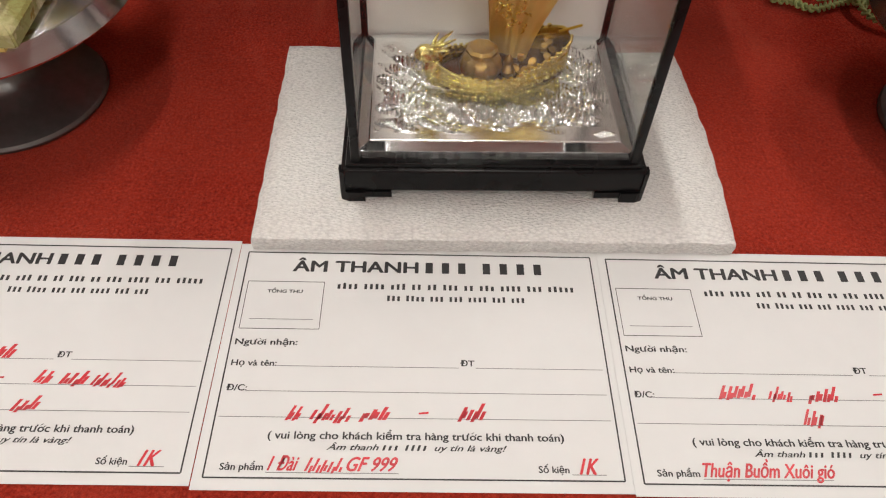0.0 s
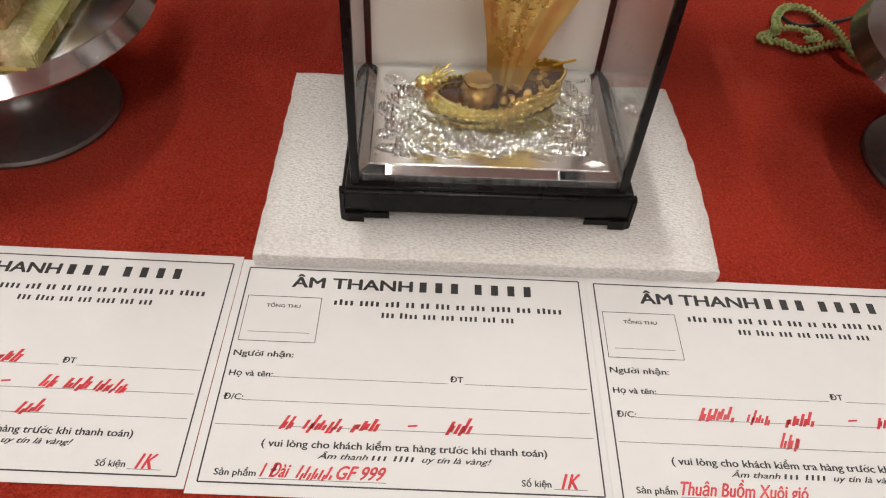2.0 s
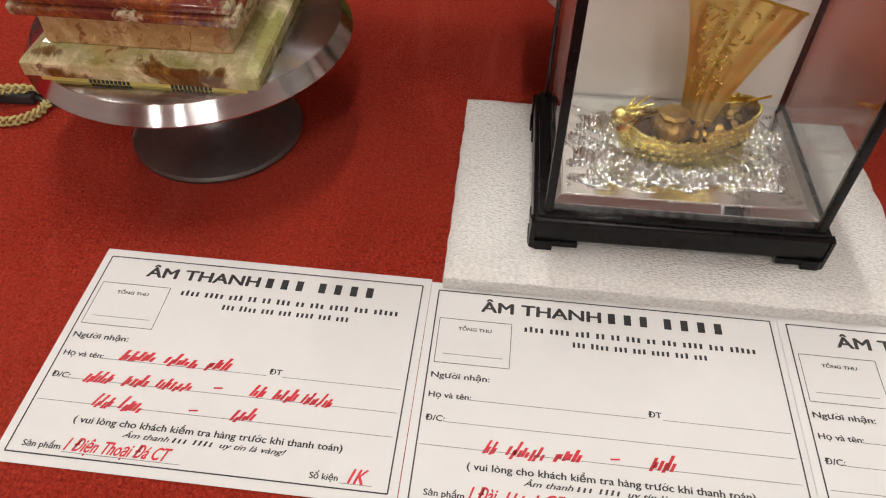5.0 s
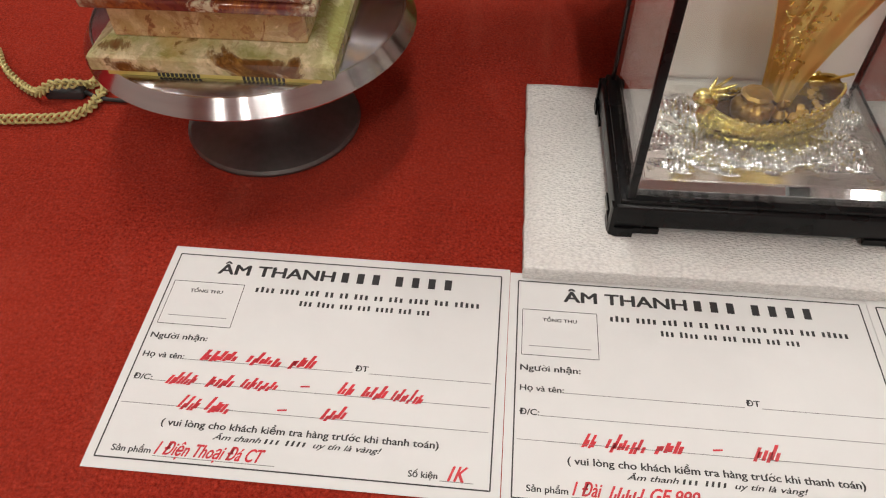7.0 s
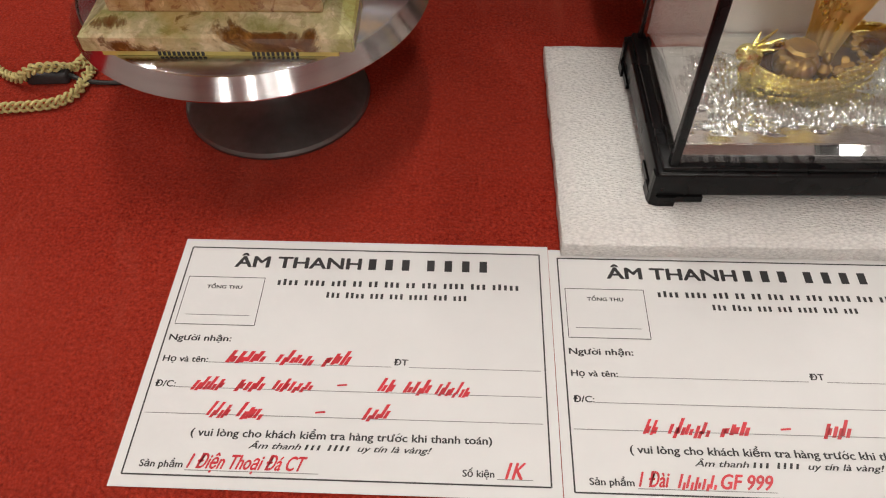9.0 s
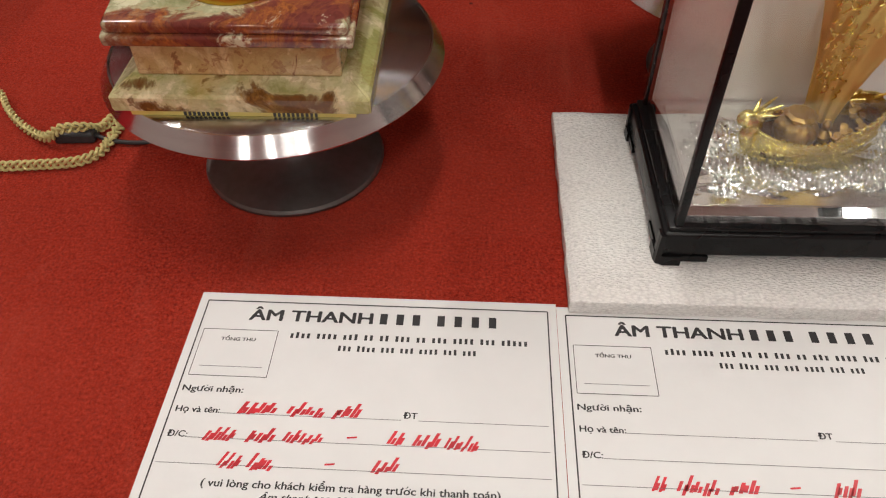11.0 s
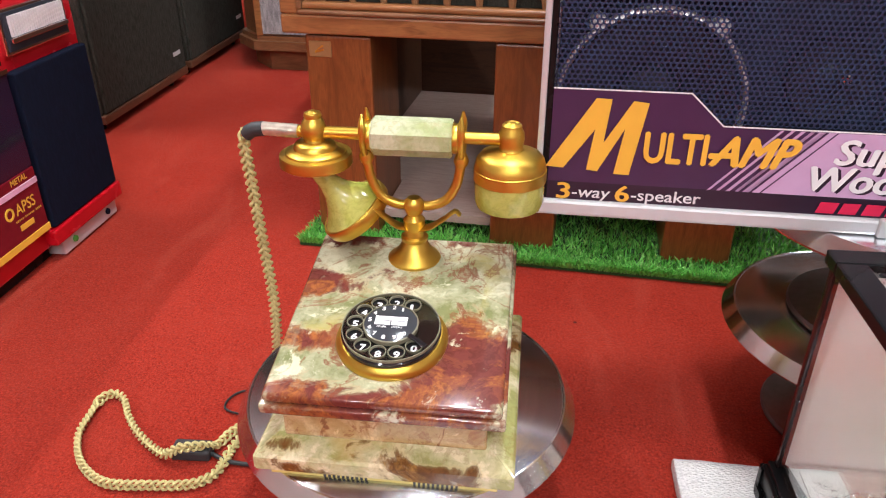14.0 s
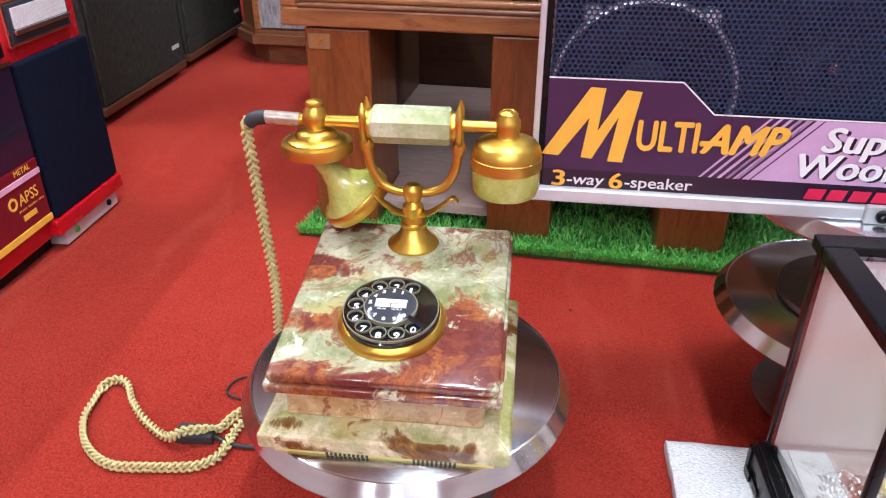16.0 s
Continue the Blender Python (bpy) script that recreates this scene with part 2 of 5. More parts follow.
SATIN = simple("satin_silver_sheet", (0.95, 0.94, 0.91), 0.40, 0.15, 0.04, 30.0)
MIRROR = simple("silver_mirror", (0.78, 0.79, 0.80), 0.04, 1.0, 0.03, 20.0)
PLATE = simple("polished_silver_plate", (0.90, 0.90, 0.89), 0.20, 1.0, 0.04, 30.0)
WAVE = simple("silver_foil", (0.80, 0.80, 0.78), 0.15, 1.0, 0.05, 200.0)
GOLD = simple("satin_gold_metal", (0.68, 0.46, 0.070), 0.37, 1.0, 0.06, 70.0)
GOLD_BRIGHT = simple("bright_gold_leaf", (0.90, 0.74, 0.25), 0.2, 1.0, 0.15, 220.0, 0.6, 420.0)
GOLD_SAIL = simple("embossed_gold_foil", (0.80, 0.60, 0.20), 0.36, 0.8, 0.14, 60.0, 0.5, 200.0)
BRONZE = simple("antique_gold", (0.46, 0.29, 0.09), 0.42, 1.0, 0.35, 160.0)
DECK = simple("brown_deck", (0.10, 0.045, 0.016), 0.4, 0.4, 0.4, 250.0)
TURNED = brushed_material("turned_aluminium", (0.74, 0.76, 0.78), 0.21, 0.03, 1.0, 0.5)
RIM = brushed_material("polished_aluminium_rim", (0.80, 0.805, 0.81), 0.20, 0.01, 1.0, 0.92)
CAST = simple("grey_cast_metal", (0.19, 0.19, 0.185), 0.38, 0.85, 0.12, 120.0, 0.05, 500.0)
WORN = simple("worn_silver_plating", (0.52, 0.47, 0.38), 0.35, 0.7, 0.3, 150.0)
DARK_RUBBER = simple("dark_rubber", (0.03, 0.03, 0.032), 0.6)
CREAM, OLIVE = (0.50, 0.485, 0.33), (0.20, 0.215, 0.090)
# red stone along the front edge, towards the near corner and in two slanting bands
RED_CLOUDS = [(0.0, 0.0, 0.16, 0.032, 0.15), (0.062, 0.036, 0.070, 0.070, 0.17), (-0.062, 0.062, 0.055, 0.022, 0.16), (-0.045, 0.128, 0.06, 0.022, 0.16),
              (-0.058, 0.095, 0.045, 0.026, -0.22), (-0.030, 0.040, 0.035, 0.030, -0.18), (0.045, 0.150, 0.075, 0.060, -0.13), (-0.070, 0.165, 0.04, 0.03, -0.15)]
ONYX_TOP = onyx_material("red_green_onyx", CREAM, OLIVE, (0.145, 0.036, 0.028), (0.36, 0.125, 0.028), 0.530, 15.0, (3.13, 1.7, 0.4), RED_CLOUDS, 1.0, 0.6, (0.40, 0.33, 0.06), 0.8)
ONYX_MID = onyx_material("tan_onyx", (0.60, 0.47, 0.25), (0.44, 0.32, 0.13), (0.20, 0.085, 0.040), (0.46, 0.25, 0.10), 0.60, 24.0, (7.3, 2.2, 5.0), (), 2.6, 0.35, (0.40, 0.20, 0.06), 0.75)
ONYX_BASE = onyx_material("green_cream_onyx", (0.74, 0.66, 0.42), (0.34, 0.34, 0.12), (0.15, 0.065, 0.016), (0.42, 0.23, 0.050), 0.590, 17.0, (1.2, 4.4, 2.0),
                          [(0.045, 0.0, 0.060, 0.014, 0.16), (-0.070, 0.012, 0.035, 0.012, 0.15)], 1.2, 0.22, (0.46, 0.34, 0.10), 0.35)
ONYX_PALE = onyx_material("pale_green_onyx", (0.50, 0.50, 0.12), (0.33, 0.36, 0.045), (0.30, 0.29, 0.065), (0.46, 0.42, 0.11), 0.66, 17.0, (0.4, 9.4, 2.0), (), 1.0, 0.25)
ONYX_GRIP = onyx_material("white_green_onyx", (0.58, 0.61, 0.40), (0.40, 0.46, 0.22), (0.36, 0.33, 0.17), (0.52, 0.46, 0.26), 0.68, 20.0, (2.4, 1.4, 6.0), (), 1.0, 0.35)
YELLOW_PLASTIC = simple("yellowed_plastic", (0.62, 0.52, 0.14), 0.35)
ROPE = simple("yellow_green_cord", (0.54, 0.48, 0.20), 0.75, 0, 0.25, 400.0, 0.3, 900.0)
ROPE_GREEN = simple("green_cord", (0.30, 0.36, 0.13), 0.75, 0, 0.25, 400.0, 0.3, 900.0)
CABLE = simple("black_cable", (0.015, 0.015, 0.015), 0.5)
DIAL_BLACK = simple("glossy_black_dial", (0.010, 0.010, 0.012), 0.12, 0, 0.1, 60.0, coat=0.5)
DIAL_GREY = simple("dial_card", (0.038, 0.042, 0.050), 0.18)
DIAL_RIM = simple("yellowish_clear_edge", (0.20, 0.19, 0.13), 0.12, 0, 0.1)
WHITE = simple("white_paint", (0.80, 0.80, 0.80), 0.45, 0, 0.03)
SILVER_PAINT = simple("silver_painted_plastic", (0.60, 0.61, 0.62), 0.35, 0.35, 0.04)
GRILLE = simple("navy_metal_grille", (0.022, 0.041, 0.100), 0.4, 0.2, 0.15)
VOID = simple("dark_speaker_chamber", (0.010, 0.018, 0.040), 0.7)
CHROME = simple("chrome", (0.80, 0.78, 0.80), 0.10, 1.0, 0.05)
BRIGHT_RING = simple("bright_metal_ring", (0.92, 0.90, 0.93), 0.3, 0.15, 0.08)
RING_METAL = simple("ring_metal", (0.82, 0.80, 0.82), 0.28, 0.55, 0.1)
CONE = simple("paper_speaker_cone", (0.016, 0.020, 0.032), 0.55)
PURPLE = simple("purple_label", (0.052, 0.020, 0.066), 0.35, 0, 0.06)
PLUM = simple("dark_plum_label", (0.022, 0.010, 0.026), 0.35, 0, 0.06)
LILAC = simple("lilac_label", (0.56, 0.36, 0.56), 0.35, 0, 0.05)
ORANGE = simple("yellow_orange_print", (0.82, 0.46, 0.045), 0.4, 0, 0.04)
RED_PRINT = simple("crimson_print", (0.62, 0.012, 0.07), 0.4, 0, 0.04)
WOOD = wood_material("walnut_veneer", (0.15, 0.044, 0.011), (0.26, 0.085, 0.021), 0.32, (14.0, 14.0, 2.0))
WOOD_FRAME = wood_material("honey_wood", (0.20, 0.075, 0.022), (0.36, 0.15, 0.048), 0.35)
WOOD_PALE = wood_material("pinkish_board", (0.40, 0.29, 0.24), (0.50, 0.38, 0.32), 0.6)
WOOD_OLD = wood_material("old_brown_wood", (0.13, 0.050, 0.020), (0.24, 0.105, 0.042), 0.4)
WOOD_DARK = wood_material("dark_brown_wood", (0.055, 0.022, 0.011), (0.11, 0.045, 0.020), 0.45)
CLOTH_DARK = cloth_material("dark_grille_cloth", (0.016, 0.016, 0.012), (0.050, 0.049, 0.040))
CLOTH_GREY = cloth_material("grey_grille_cloth", (0.16, 0.155, 0.16), (0.44, 0.43, 0.43), 320.0)
LATTICE = simple("carved_bronze_wood", (0.30, 0.16, 0.07), 0.4, 0.2, 0.2)
BRASS = simple("brass_badge", (0.40, 0.29, 0.12), 0.4, 0.6, 0.1)
GRASS = simple("green_plastic_grass", (0.07, 0.27, 0.032), 0.5, 0, 0.45, 60.0)
GRASS_MAT = simple("black_mat_backing", (0.02, 0.07, 0.012), 0.8)
RED_PLASTIC = simple("red_plastic", (0.50, 0.004, 0.012), 0.28, 0, 0.06, 40.0, coat=0.3)
NAVY_CLOTH = cloth_material("navy_grille_cloth", (0.0025, 0.0045, 0.013), (0.006, 0.010, 0.026), 700.0)
SMOKE = simple("smoked_window", (0.020, 0.010, 0.028), 0.08, 0, 0.2, 20.0, coat=0.4)
WINE = simple("wine_red_panel", (0.16, 0.008, 0.016), 0.2, 0, 0.1)
PINK = simple("pink_stripe", (0.75, 0.42, 0.55), 0.4)
WALL_PAINT = simple("off_white_wall", (0.44, 0.43, 0.405), 0.7, 0, 0.05, 3.0, 0.05, 60.0)
CEILING_PAINT = simple("white_ceiling", (0.55, 0.55, 0.53), 0.8, 0, 0.04, 3.0)
DIFFUSER = emission("lamp_diffuser", (1.0, 0.97, 0.92), 20.0)


# ---- mesh tools ----
def part(name, bm, material, parent=None, label="", smooth=False):
    me = bpy.data.meshes.new(name)
    bmesh.ops.recalc_face_normals(bm, faces=bm.faces[:])
    for f in bm.faces:
        f.smooth = smooth
    bm.to_mesh(me)
    bm.free()
    me.materials.append(material)
    if smooth:
        me.set_sharp_from_angle(angle=radians(38))
    ob = new(name, me)
    if parent:
        ob.parent = parent
    if label:
        ob["label"] = label
    return ob


def thing(name, m, label, category, group=""):
    ob = new(name)
    ob.empty_display_size = 0.03
    ob.matrix_basis = m
    return tagged(ob, label, category, group)


def box(x0, y0, z0, x1, y1, z1, bev=0.0, seg=2, bm=None):
    """A box, its edges rounded by bev."""
    own = bmesh.new()
    bmesh.ops.create_cube(own, size=1, matrix=Matrix.Translation(((x0 + x1) / 2, (y0 + y1) / 2, (z0 + z1) / 2)) @ Matrix.Diagonal((x1 - x0, y1 - y0, z1 - z0, 1)))
    if bev:
        bmesh.ops.bevel(own, geom=own.edges[:], offset=bev, segments=seg, affect="EDGES", profile=0.5)
    return joined(bm, own)


def joined(bm, own):
    if bm is None:
        return own
    me = bpy.data.meshes.new("tmp")
    own.to_mesh(me)
    own.free()
    bm.from_mesh(me)
    bpy.data.meshes.remove(me)
    return bm


def turn(bm, m):
    bmesh.ops.transform(bm, matrix=m, verts=bm.verts[:])
    return bm


def lathe(profile, seg=48, m=None, bm=None):
    """A solid of revolution about z from (radius, height) pairs; a ring where no end lies on the axis."""
    own = bmesh.new()
    hollow = profile[0][0] > 1e-6 and profile[-1][0] > 1e-6
    profile = list(profile) + ([profile[0]] if hollow else [])
    rings = []
    for r, z in profile:
        if r < 1e-6:
            rings.append([own.verts.new((0, 0, z))])
        else:
            rings.append([own.verts.new((r * math.cos(2 * math.pi * i / seg), r * math.sin(2 * math.pi * i / seg), z)) for i in range(seg)])
    for a, b in zip(rings, rings[1:]):
        for i in range(seg):
            j = (i + 1) % seg
            q = [a[i % len(a)], a[j % len(a)], b[j % len(b)], b[i % len(b)]]
            q = list(dict.fromkeys(q))
            if len(q) > 2:
                own.faces.new(q)
    if hollow:
        bmesh.ops.remove_doubles(own, verts=own.verts[:], dist=1e-7)
    if m is not None:
        turn(own, m)
    return joined(bm, own)


def smooth_path(points, n):
    """n points along a Catmull-Rom line through the given ones, evenly spaced."""
    p = [Vector(q) for q in points]
    p = [p[0] * 2 - p[1]] + p + [p[-1] * 2 - p[-2]]
    fine = []
    for i in range(1, len(p) - 2):
        for k in range(24):
            t = k / 24
            a, b, c, d = p[i - 1:i + 3]
            fine.append(0.5 * ((2 * b) + (c - a) * t + (2 * a - 5 * b + 4 * c - d) * t * t + (3 * b - a - 3 * c + d) * t ** 3))
    fine.append(p[-2])
    run = [0.0]
    for a, b in zip(fine, fine[1:]):
        run.append(run[-1] + (b - a).length)
    out, k = [], 0
    for i in range(n):
        s = run[-1] * i / (n - 1)
        while k < len(run) - 2 and run[k + 1] < s:
            k += 1
        w = (s - run[k]) / max(1e-9, run[k + 1] - run[k])
        out.append(fine[k].lerp(fine[k + 1], min(1, w)))
    return out, run[-1]


def tube(path, radius, seg=8, bm=None):
    """A tube along points; radius is a number or one for each point."""
    own = bmesh.new()
    n, up, rings = len(path), Vector((0.05, 0.1, 1)), []
    for i, p in enumerate(path):
        d = (path[min(n - 1, i + 1)] - path[max(0, i - 1)]).normalized()
        if abs(d.dot(up.normalized())) > 0.97:
            up = Vector((1, 0.1, 0.05))
        s = d.cross(up).normalized()
        up = s.cross(d).normalized()
        r = radius if isinstance(radius, float) else radius[i]
        rings.append([own.verts.new(p + r * (math.cos(2 * math.pi * k / seg) * s + math.sin(2 * math.pi * k / seg) * up)) for k in range(seg)])
    for a, b in zip(rings, rings[1:]):
        for k in range(seg):
            own.faces.new((a[k], a[(k + 1) % seg], b[(k + 1) % seg], b[k]))
    own.faces.new(rings[0])
    own.faces.new(rings[-1])
    return joined(bm, own)


def braid(points, radius, pitch, strands=3):
    """A plaited cord: strands that weave across one another along the line."""
    length = smooth_path(points, 8)[1]
    n = max(30, int(length / (pitch / 14)))
    path, _ = smooth_path(points, n)
    out, up = [], Vector((0.02, 0.1, 1))
    frames = []
    for i in range(n):
        d = (path[min(n - 1, i + 1)] - path[max(0, i - 1)]).normalized()
        if abs(d.dot(up.normalized())) > 0.97:
            up = Vector((0, -1, 0.05))
        s = d.cross(up).normalized()
        frames.append((s, s.cross(d).normalized()))
    for k in range(strands):
        line = []
        for i, p in enumerate(path):
            a = 2 * math.pi * (i / (n - 1) * length / pitch + k / strands)
            s, u = frames[i]
            line.append(p + s * (radius * 0.78 * math.sin(a)) + u * (radius * 0.42 * math.sin(2 * a)))
        out.append(tube(line, radius * 0.30, 6))
    return out


def outline(points, z0, z1, bm=None):
    """A flat piece of the given outline (x, y), from z0 to z1."""
    own = bmesh.new()
    low = [own.verts.new((x, y, z0)) for x, y in points]
    top = [own.verts.new((x, y, z1)) for x, y in points]
    own.faces.new(top)
    own.faces.new(low[::-1])
    for i in range(len(points)):
        j = (i + 1) % len(points)
        own.faces.new((low[i], low[j], top[j], top[i]))
    return joined(bm, own)


def lettering(body, x, y, width=None, height=None, shear=0.0, bold=0.012, accents=()):
    """Words as a flat mesh; baseline start at x, y; scaled to a width and to a height of the capitals."""
    cu = bpy.data.curves.new("words", "FONT")
    cu.body, cu.size, cu.shear, cu.resolution_u = body, 1.0, shear, 3
    cu.extrude = 0.004
    ob = new("words", cu)
    dg = bpy.context.evaluated_depsgraph_get()
    me = bpy.data.meshes.new_from_object(ob.evaluated_get(dg))
    bpy.data.objects.remove(ob)
    bpy.data.curves.remove(cu)
    bm = bmesh.new()
    bm.from_mesh(me)
    if bold:
        for k, (dx, dy) in enumerate(((-bold, 0), (bold, 0), (0, bold * 0.6), (0, -bold * 0.6))):
            bm.from_mesh(me)
            fresh = list(bm.verts)[-len(me.vertices):]
            for v in fresh:
                v.co += Vector((dx, dy, 0.003 * (k + 1)))
    bpy.data.meshes.remove(me)
    lo, hi = min(v.co.x for v in bm.verts), max(v.co.x for v in bm.verts)
    for at, slope, z0, z1 in accents:
        c = lo + (hi - lo) * at
        outline([(c - 0.08 * slope - 0.05, z1), (c - 0.08 * slope + 0.05, z1), (c + 0.08 * slope + 0.04, z0), (c + 0.08 * slope - 0.04, z0)], 0.0, 0.008, bm)
    sy = height / 0.70
    sx = width / (hi - lo) if width else sy
    turn(bm, Matrix.Translation((x, y, 0)) @ Matrix.Diagonal((sx, sy, 0.01, 1)) @ Matrix.Translation((-lo, 0, 0.004)))
    return bm


def bars(x, y, width, height, words, lean=0.0, thick=0.45, seed=1, wild=0.0):
    """Writing that is not spelled out: a row of short bars, one for a letter, in words of the given lengths."""
    rnd = random.Random(seed)
    cells = sum(words) + 0.8 * (len(words) - 1)
    step, bm, at = width / cells, bmesh.new(), x
    for w in words:
        for _ in range(w):
            for part_of in ((0.0, 1.0), (0.5, 0.62)) if wild else ((0.0, 1.0),):
                h = height * part_of[1] * (1 - (0.45 if wild else 0.25) * rnd.random())
                y0 = y - wild * height * rnd.random()
                t, a = step * thick, at + step * part_of[0]
                outline([(a, y0), (a + t, y0), (a + t + lean * h, y0 + h), (a + lean * h, y0 + h)], 0.0, 0.00008, bm)
            at += step
        at += 0.8 * step
    return bm


def strip(x0, y0, x1, y1, w):
    d = Vector((x1 - x0, y1 - y0)).normalized() * w / 2
    return outline([(x0 + d.y, y0 - d.x), (x1 + d.y, y1 - d.x), (x1 - d.y, y1 + d.x), (x0 - d.y, y0 + d.x)], 0.0, 0.00008)


# ---- the room ----
X0, X1, Y0, Y1, TOP = -3.6, 3.2, -6.2, 4.4, 2.9
tagged(part("floor", box(X0, Y0, -0.12, X1, Y1, 0.0), CARPET), "red short-pile carpet with a few dark specks", "floor", kind="structure")
tagged(part("ceiling", box(X0, Y0, TOP, X1, Y1, TOP + 0.1), CEILING_PAINT), "plain white ceiling of the shop", "ceiling", kind="structure")
for nm, b in (("wall_west", (X0 - 0.12, Y0, 0, X0, Y1, TOP)), ("wall_east", (X1, Y0, 0, X1 + 0.12, Y1, TOP)),
              ("wall_south", (X0, Y0 - 0.12, 0, X1, Y0, TOP)), ("wall_north", (X0, Y1, 0, X1, Y1 + 0.12, TOP))):
    tagged(part(nm, box(*b), WALL_PAINT), "plain off-white painted wall", "wall", kind="structure")

LAMP_AT = [(-2.2, 1.5), (-0.15, 0.9), (1.6, 1.5), (0.15, -1.5), (-1.5, -3.4), (-0.2, -4.2), (1.3, -3.4)]
for i, (lx, ly) in enumerate(LAMP_AT):
    lamp = thing("ceiling_light", pose(lx, ly, TOP), "long white ceiling light with a lit diffuser", "ceiling light", "ceiling lights")
    part("frame", box(-0.06, -0.63, -0.045, 0.06, 0.63, -0.001, 0.006), WHITE, lamp)
    part("diffuser", box(-0.045, -0.60, -0.062, 0.045, 0.60, -0.043, 0.006), DIFFUSER, lamp)
    data = bpy.data.lights.new("light", "AREA")
    data.shape, data.size, data.size_y, data.energy, data.color = "RECTANGLE", 0.085, 1.2, LAMP_POWER, LAMP_COLOUR
    lo = new("light", data)
    lo.parent = lamp
    lo.matrix_basis = pose(0, 0, -0.066)


# ---- delivery slips ----
SW, SH, BW, BH = 0.2975, 0.2100, 0.2832, 0.1928


def slip(m, label, rows, product):
    s = thing("delivery_slip", m, label, "paper slip", "delivery slips on the carpet")
    bm = bmesh.new()
    bmesh.ops.create_grid(bm, x_segments=24, y_segments=16, size=0.5, matrix=Matrix.Diagonal((SW, SH, 1, 1)))
    for v in bm.verts:
        v.co.z = 0.0
    ext = bmesh.ops.extrude_face_region(bm, geom=bm.faces[:])
    for v in ext["geom"]:
        if isinstance(v, bmesh.types.BMVert):
            v.co.z -= 0.00025
    part("sheet", bm, PAPER, s)
    X = lambda u: (u - 0.5) * BW
    Y = lambda v: (0.5 - v) * BH

    def put(name, bm, mat, label=""):
        turn(bm, Matrix.Translation((0, 0, 0.00012)))
        return part(name, bm, mat, s, label)

    def rule(a, b, v, mat=PALE_INK, w=0.00045):
        put("ruled_line", strip(X(a), Y(v), X(b), Y(v), w), mat)

    fr = bmesh.new()
    for x0, y0, x1, y1 in ((0, 0, 1, 0), (1, 0, 1, 1), (1, 1, 0, 1), (0, 1, 0, 0)):
        joined(fr, strip(X(x0), Y(y0), X(x1), Y(y1), 0.0011))
    put("border", fr, INK)
    fr = bmesh.new()
    for x0, y0, x1, y1 in ((0.015, 0.155, 0.23, 0.155), (0.23, 0.155, 0.23, 0.388), (0.23, 0.388, 0.015, 0.388), (0.015, 0.388, 0.015, 0.155)):
        joined(fr, strip(X(x0), Y(y0), X(x1), Y(y1), 0.0005))
    put("stamp_box", fr, INK)
    rule(0.036, 0.21, 0.342)
    put("title", lettering("ÂM THANH", X(0.134), Y(0.100), 0.1025, 0.0112, 0, 0.030), INK, "bold black printed heading")
    for k in range(7):
        at = X(0.516) + 0.0134 * k if k < 3 else X(0.682) + 0.0140 * (k - 3)
        put("title_bar", bars(at, Y(0.100), 0.0116, 0.0116, (1,), thick=0.52, seed=4), INK)
    put("printed_line", lettering("TỔNG THU", X(0.073), Y(0.213), 0.028, 0.0032, 0, 0.022), INK)
    put("printed_line", bars(X(0.268), Y(0.188), 0.192, 0.0060, (4, 4, 3, 2, 2, 3, 2, 3, 4, 3, 5), thick=0.5, seed=2), INK)
    put("printed_line", bars(X(0.410), Y(0.246), 0.111, 0.0056, (3, 4, 3, 3, 4, 3, 3), thick=0.5, seed=3), INK)
    put("printed_line", lettering("Ngưoi nhận:", X(0.012), Y(0.463), 0.047, 0.0052, 0, 0.022, ((0.398, 1, 0.60, 0.76), (0.447, -0.4, 0.42, 0.58))), INK)
    put("printed_line", lettering("Họ và tên:", X(0.013), Y(0.557), 0.0335, 0.0050, 0, 0.022), INK)
    rule(0.132, 0.607, 0.556)
    put("printed_line", lettering("ĐT", X(0.612), Y(0.548), 0.0105, 0.0050, 0, 0.022), INK)
    rule(0.652, 0.988, 0.556)
    put("printed_line", lettering("Đ/C:", X(0.013), Y(0.664), 0.0150, 0.0050, 0, 0.022), INK)
    rule(0.067, 0.988, 0.664)
    rule(0.009, 0.988, 0.770)
    put("printed_line", lettering("( vui lòng cho khách kiểm tra hàng trưoc khi thanh toán)", X(0.137), Y(0.854), 0.206, 0.0056, 0, 0.022, ((0.6908, -1, 0.60, 0.76), (0.7008, -0.4, 0.42, 0.58))), INK)
    put("slogan", lettering("Âm thanh", X(0.283), Y(0.895), 0.036, 0.0044, 0.35, 0.016), INK)
    put("slogan", bars(X(0.418), Y(0.895), 0.032, 0.0042, (3, 4), 0.3, 0.4, 7), INK)
    put("slogan", lettering("uy tín là vàng!", X(0.545), Y(0.895), 0.050, 0.0044, 0.35, 0.016), INK)
    put("printed_line", lettering("Sản phẩm", X(0.035), Y(0.972), 0.0292, 0.0048, 0, 0.022), INK)
    rule(0.145, 0.46, 0.980)
    put("printed_line", lettering("Số kiện", X(0.795), Y(0.972), 0.0210, 0.0048, 0, 0.022), INK)
    rule(0.875, 0.958, 0.978)
    put("handwriting", lettering("1K", X(0.893), Y(0.975), 0.0145, 0.0112, 0.45, 0.035), RED_INK, "red marker handwriting")
    k = 20
    for u0, u1, v, words, hh in rows:
        k += 1
        if not words:
            put("handwriting", strip(X(u0), Y(v - 0.02), X(u1), Y(v - 0.024), 0.0014), RED_INK)
            continue
        put("handwriting", bars(X(u0), Y(v), (u1 - u0) * BW, hh * 1.3, words, 0.5, 0.44, k, 0.28), RED_INK, "red marker handwriting, not readable")
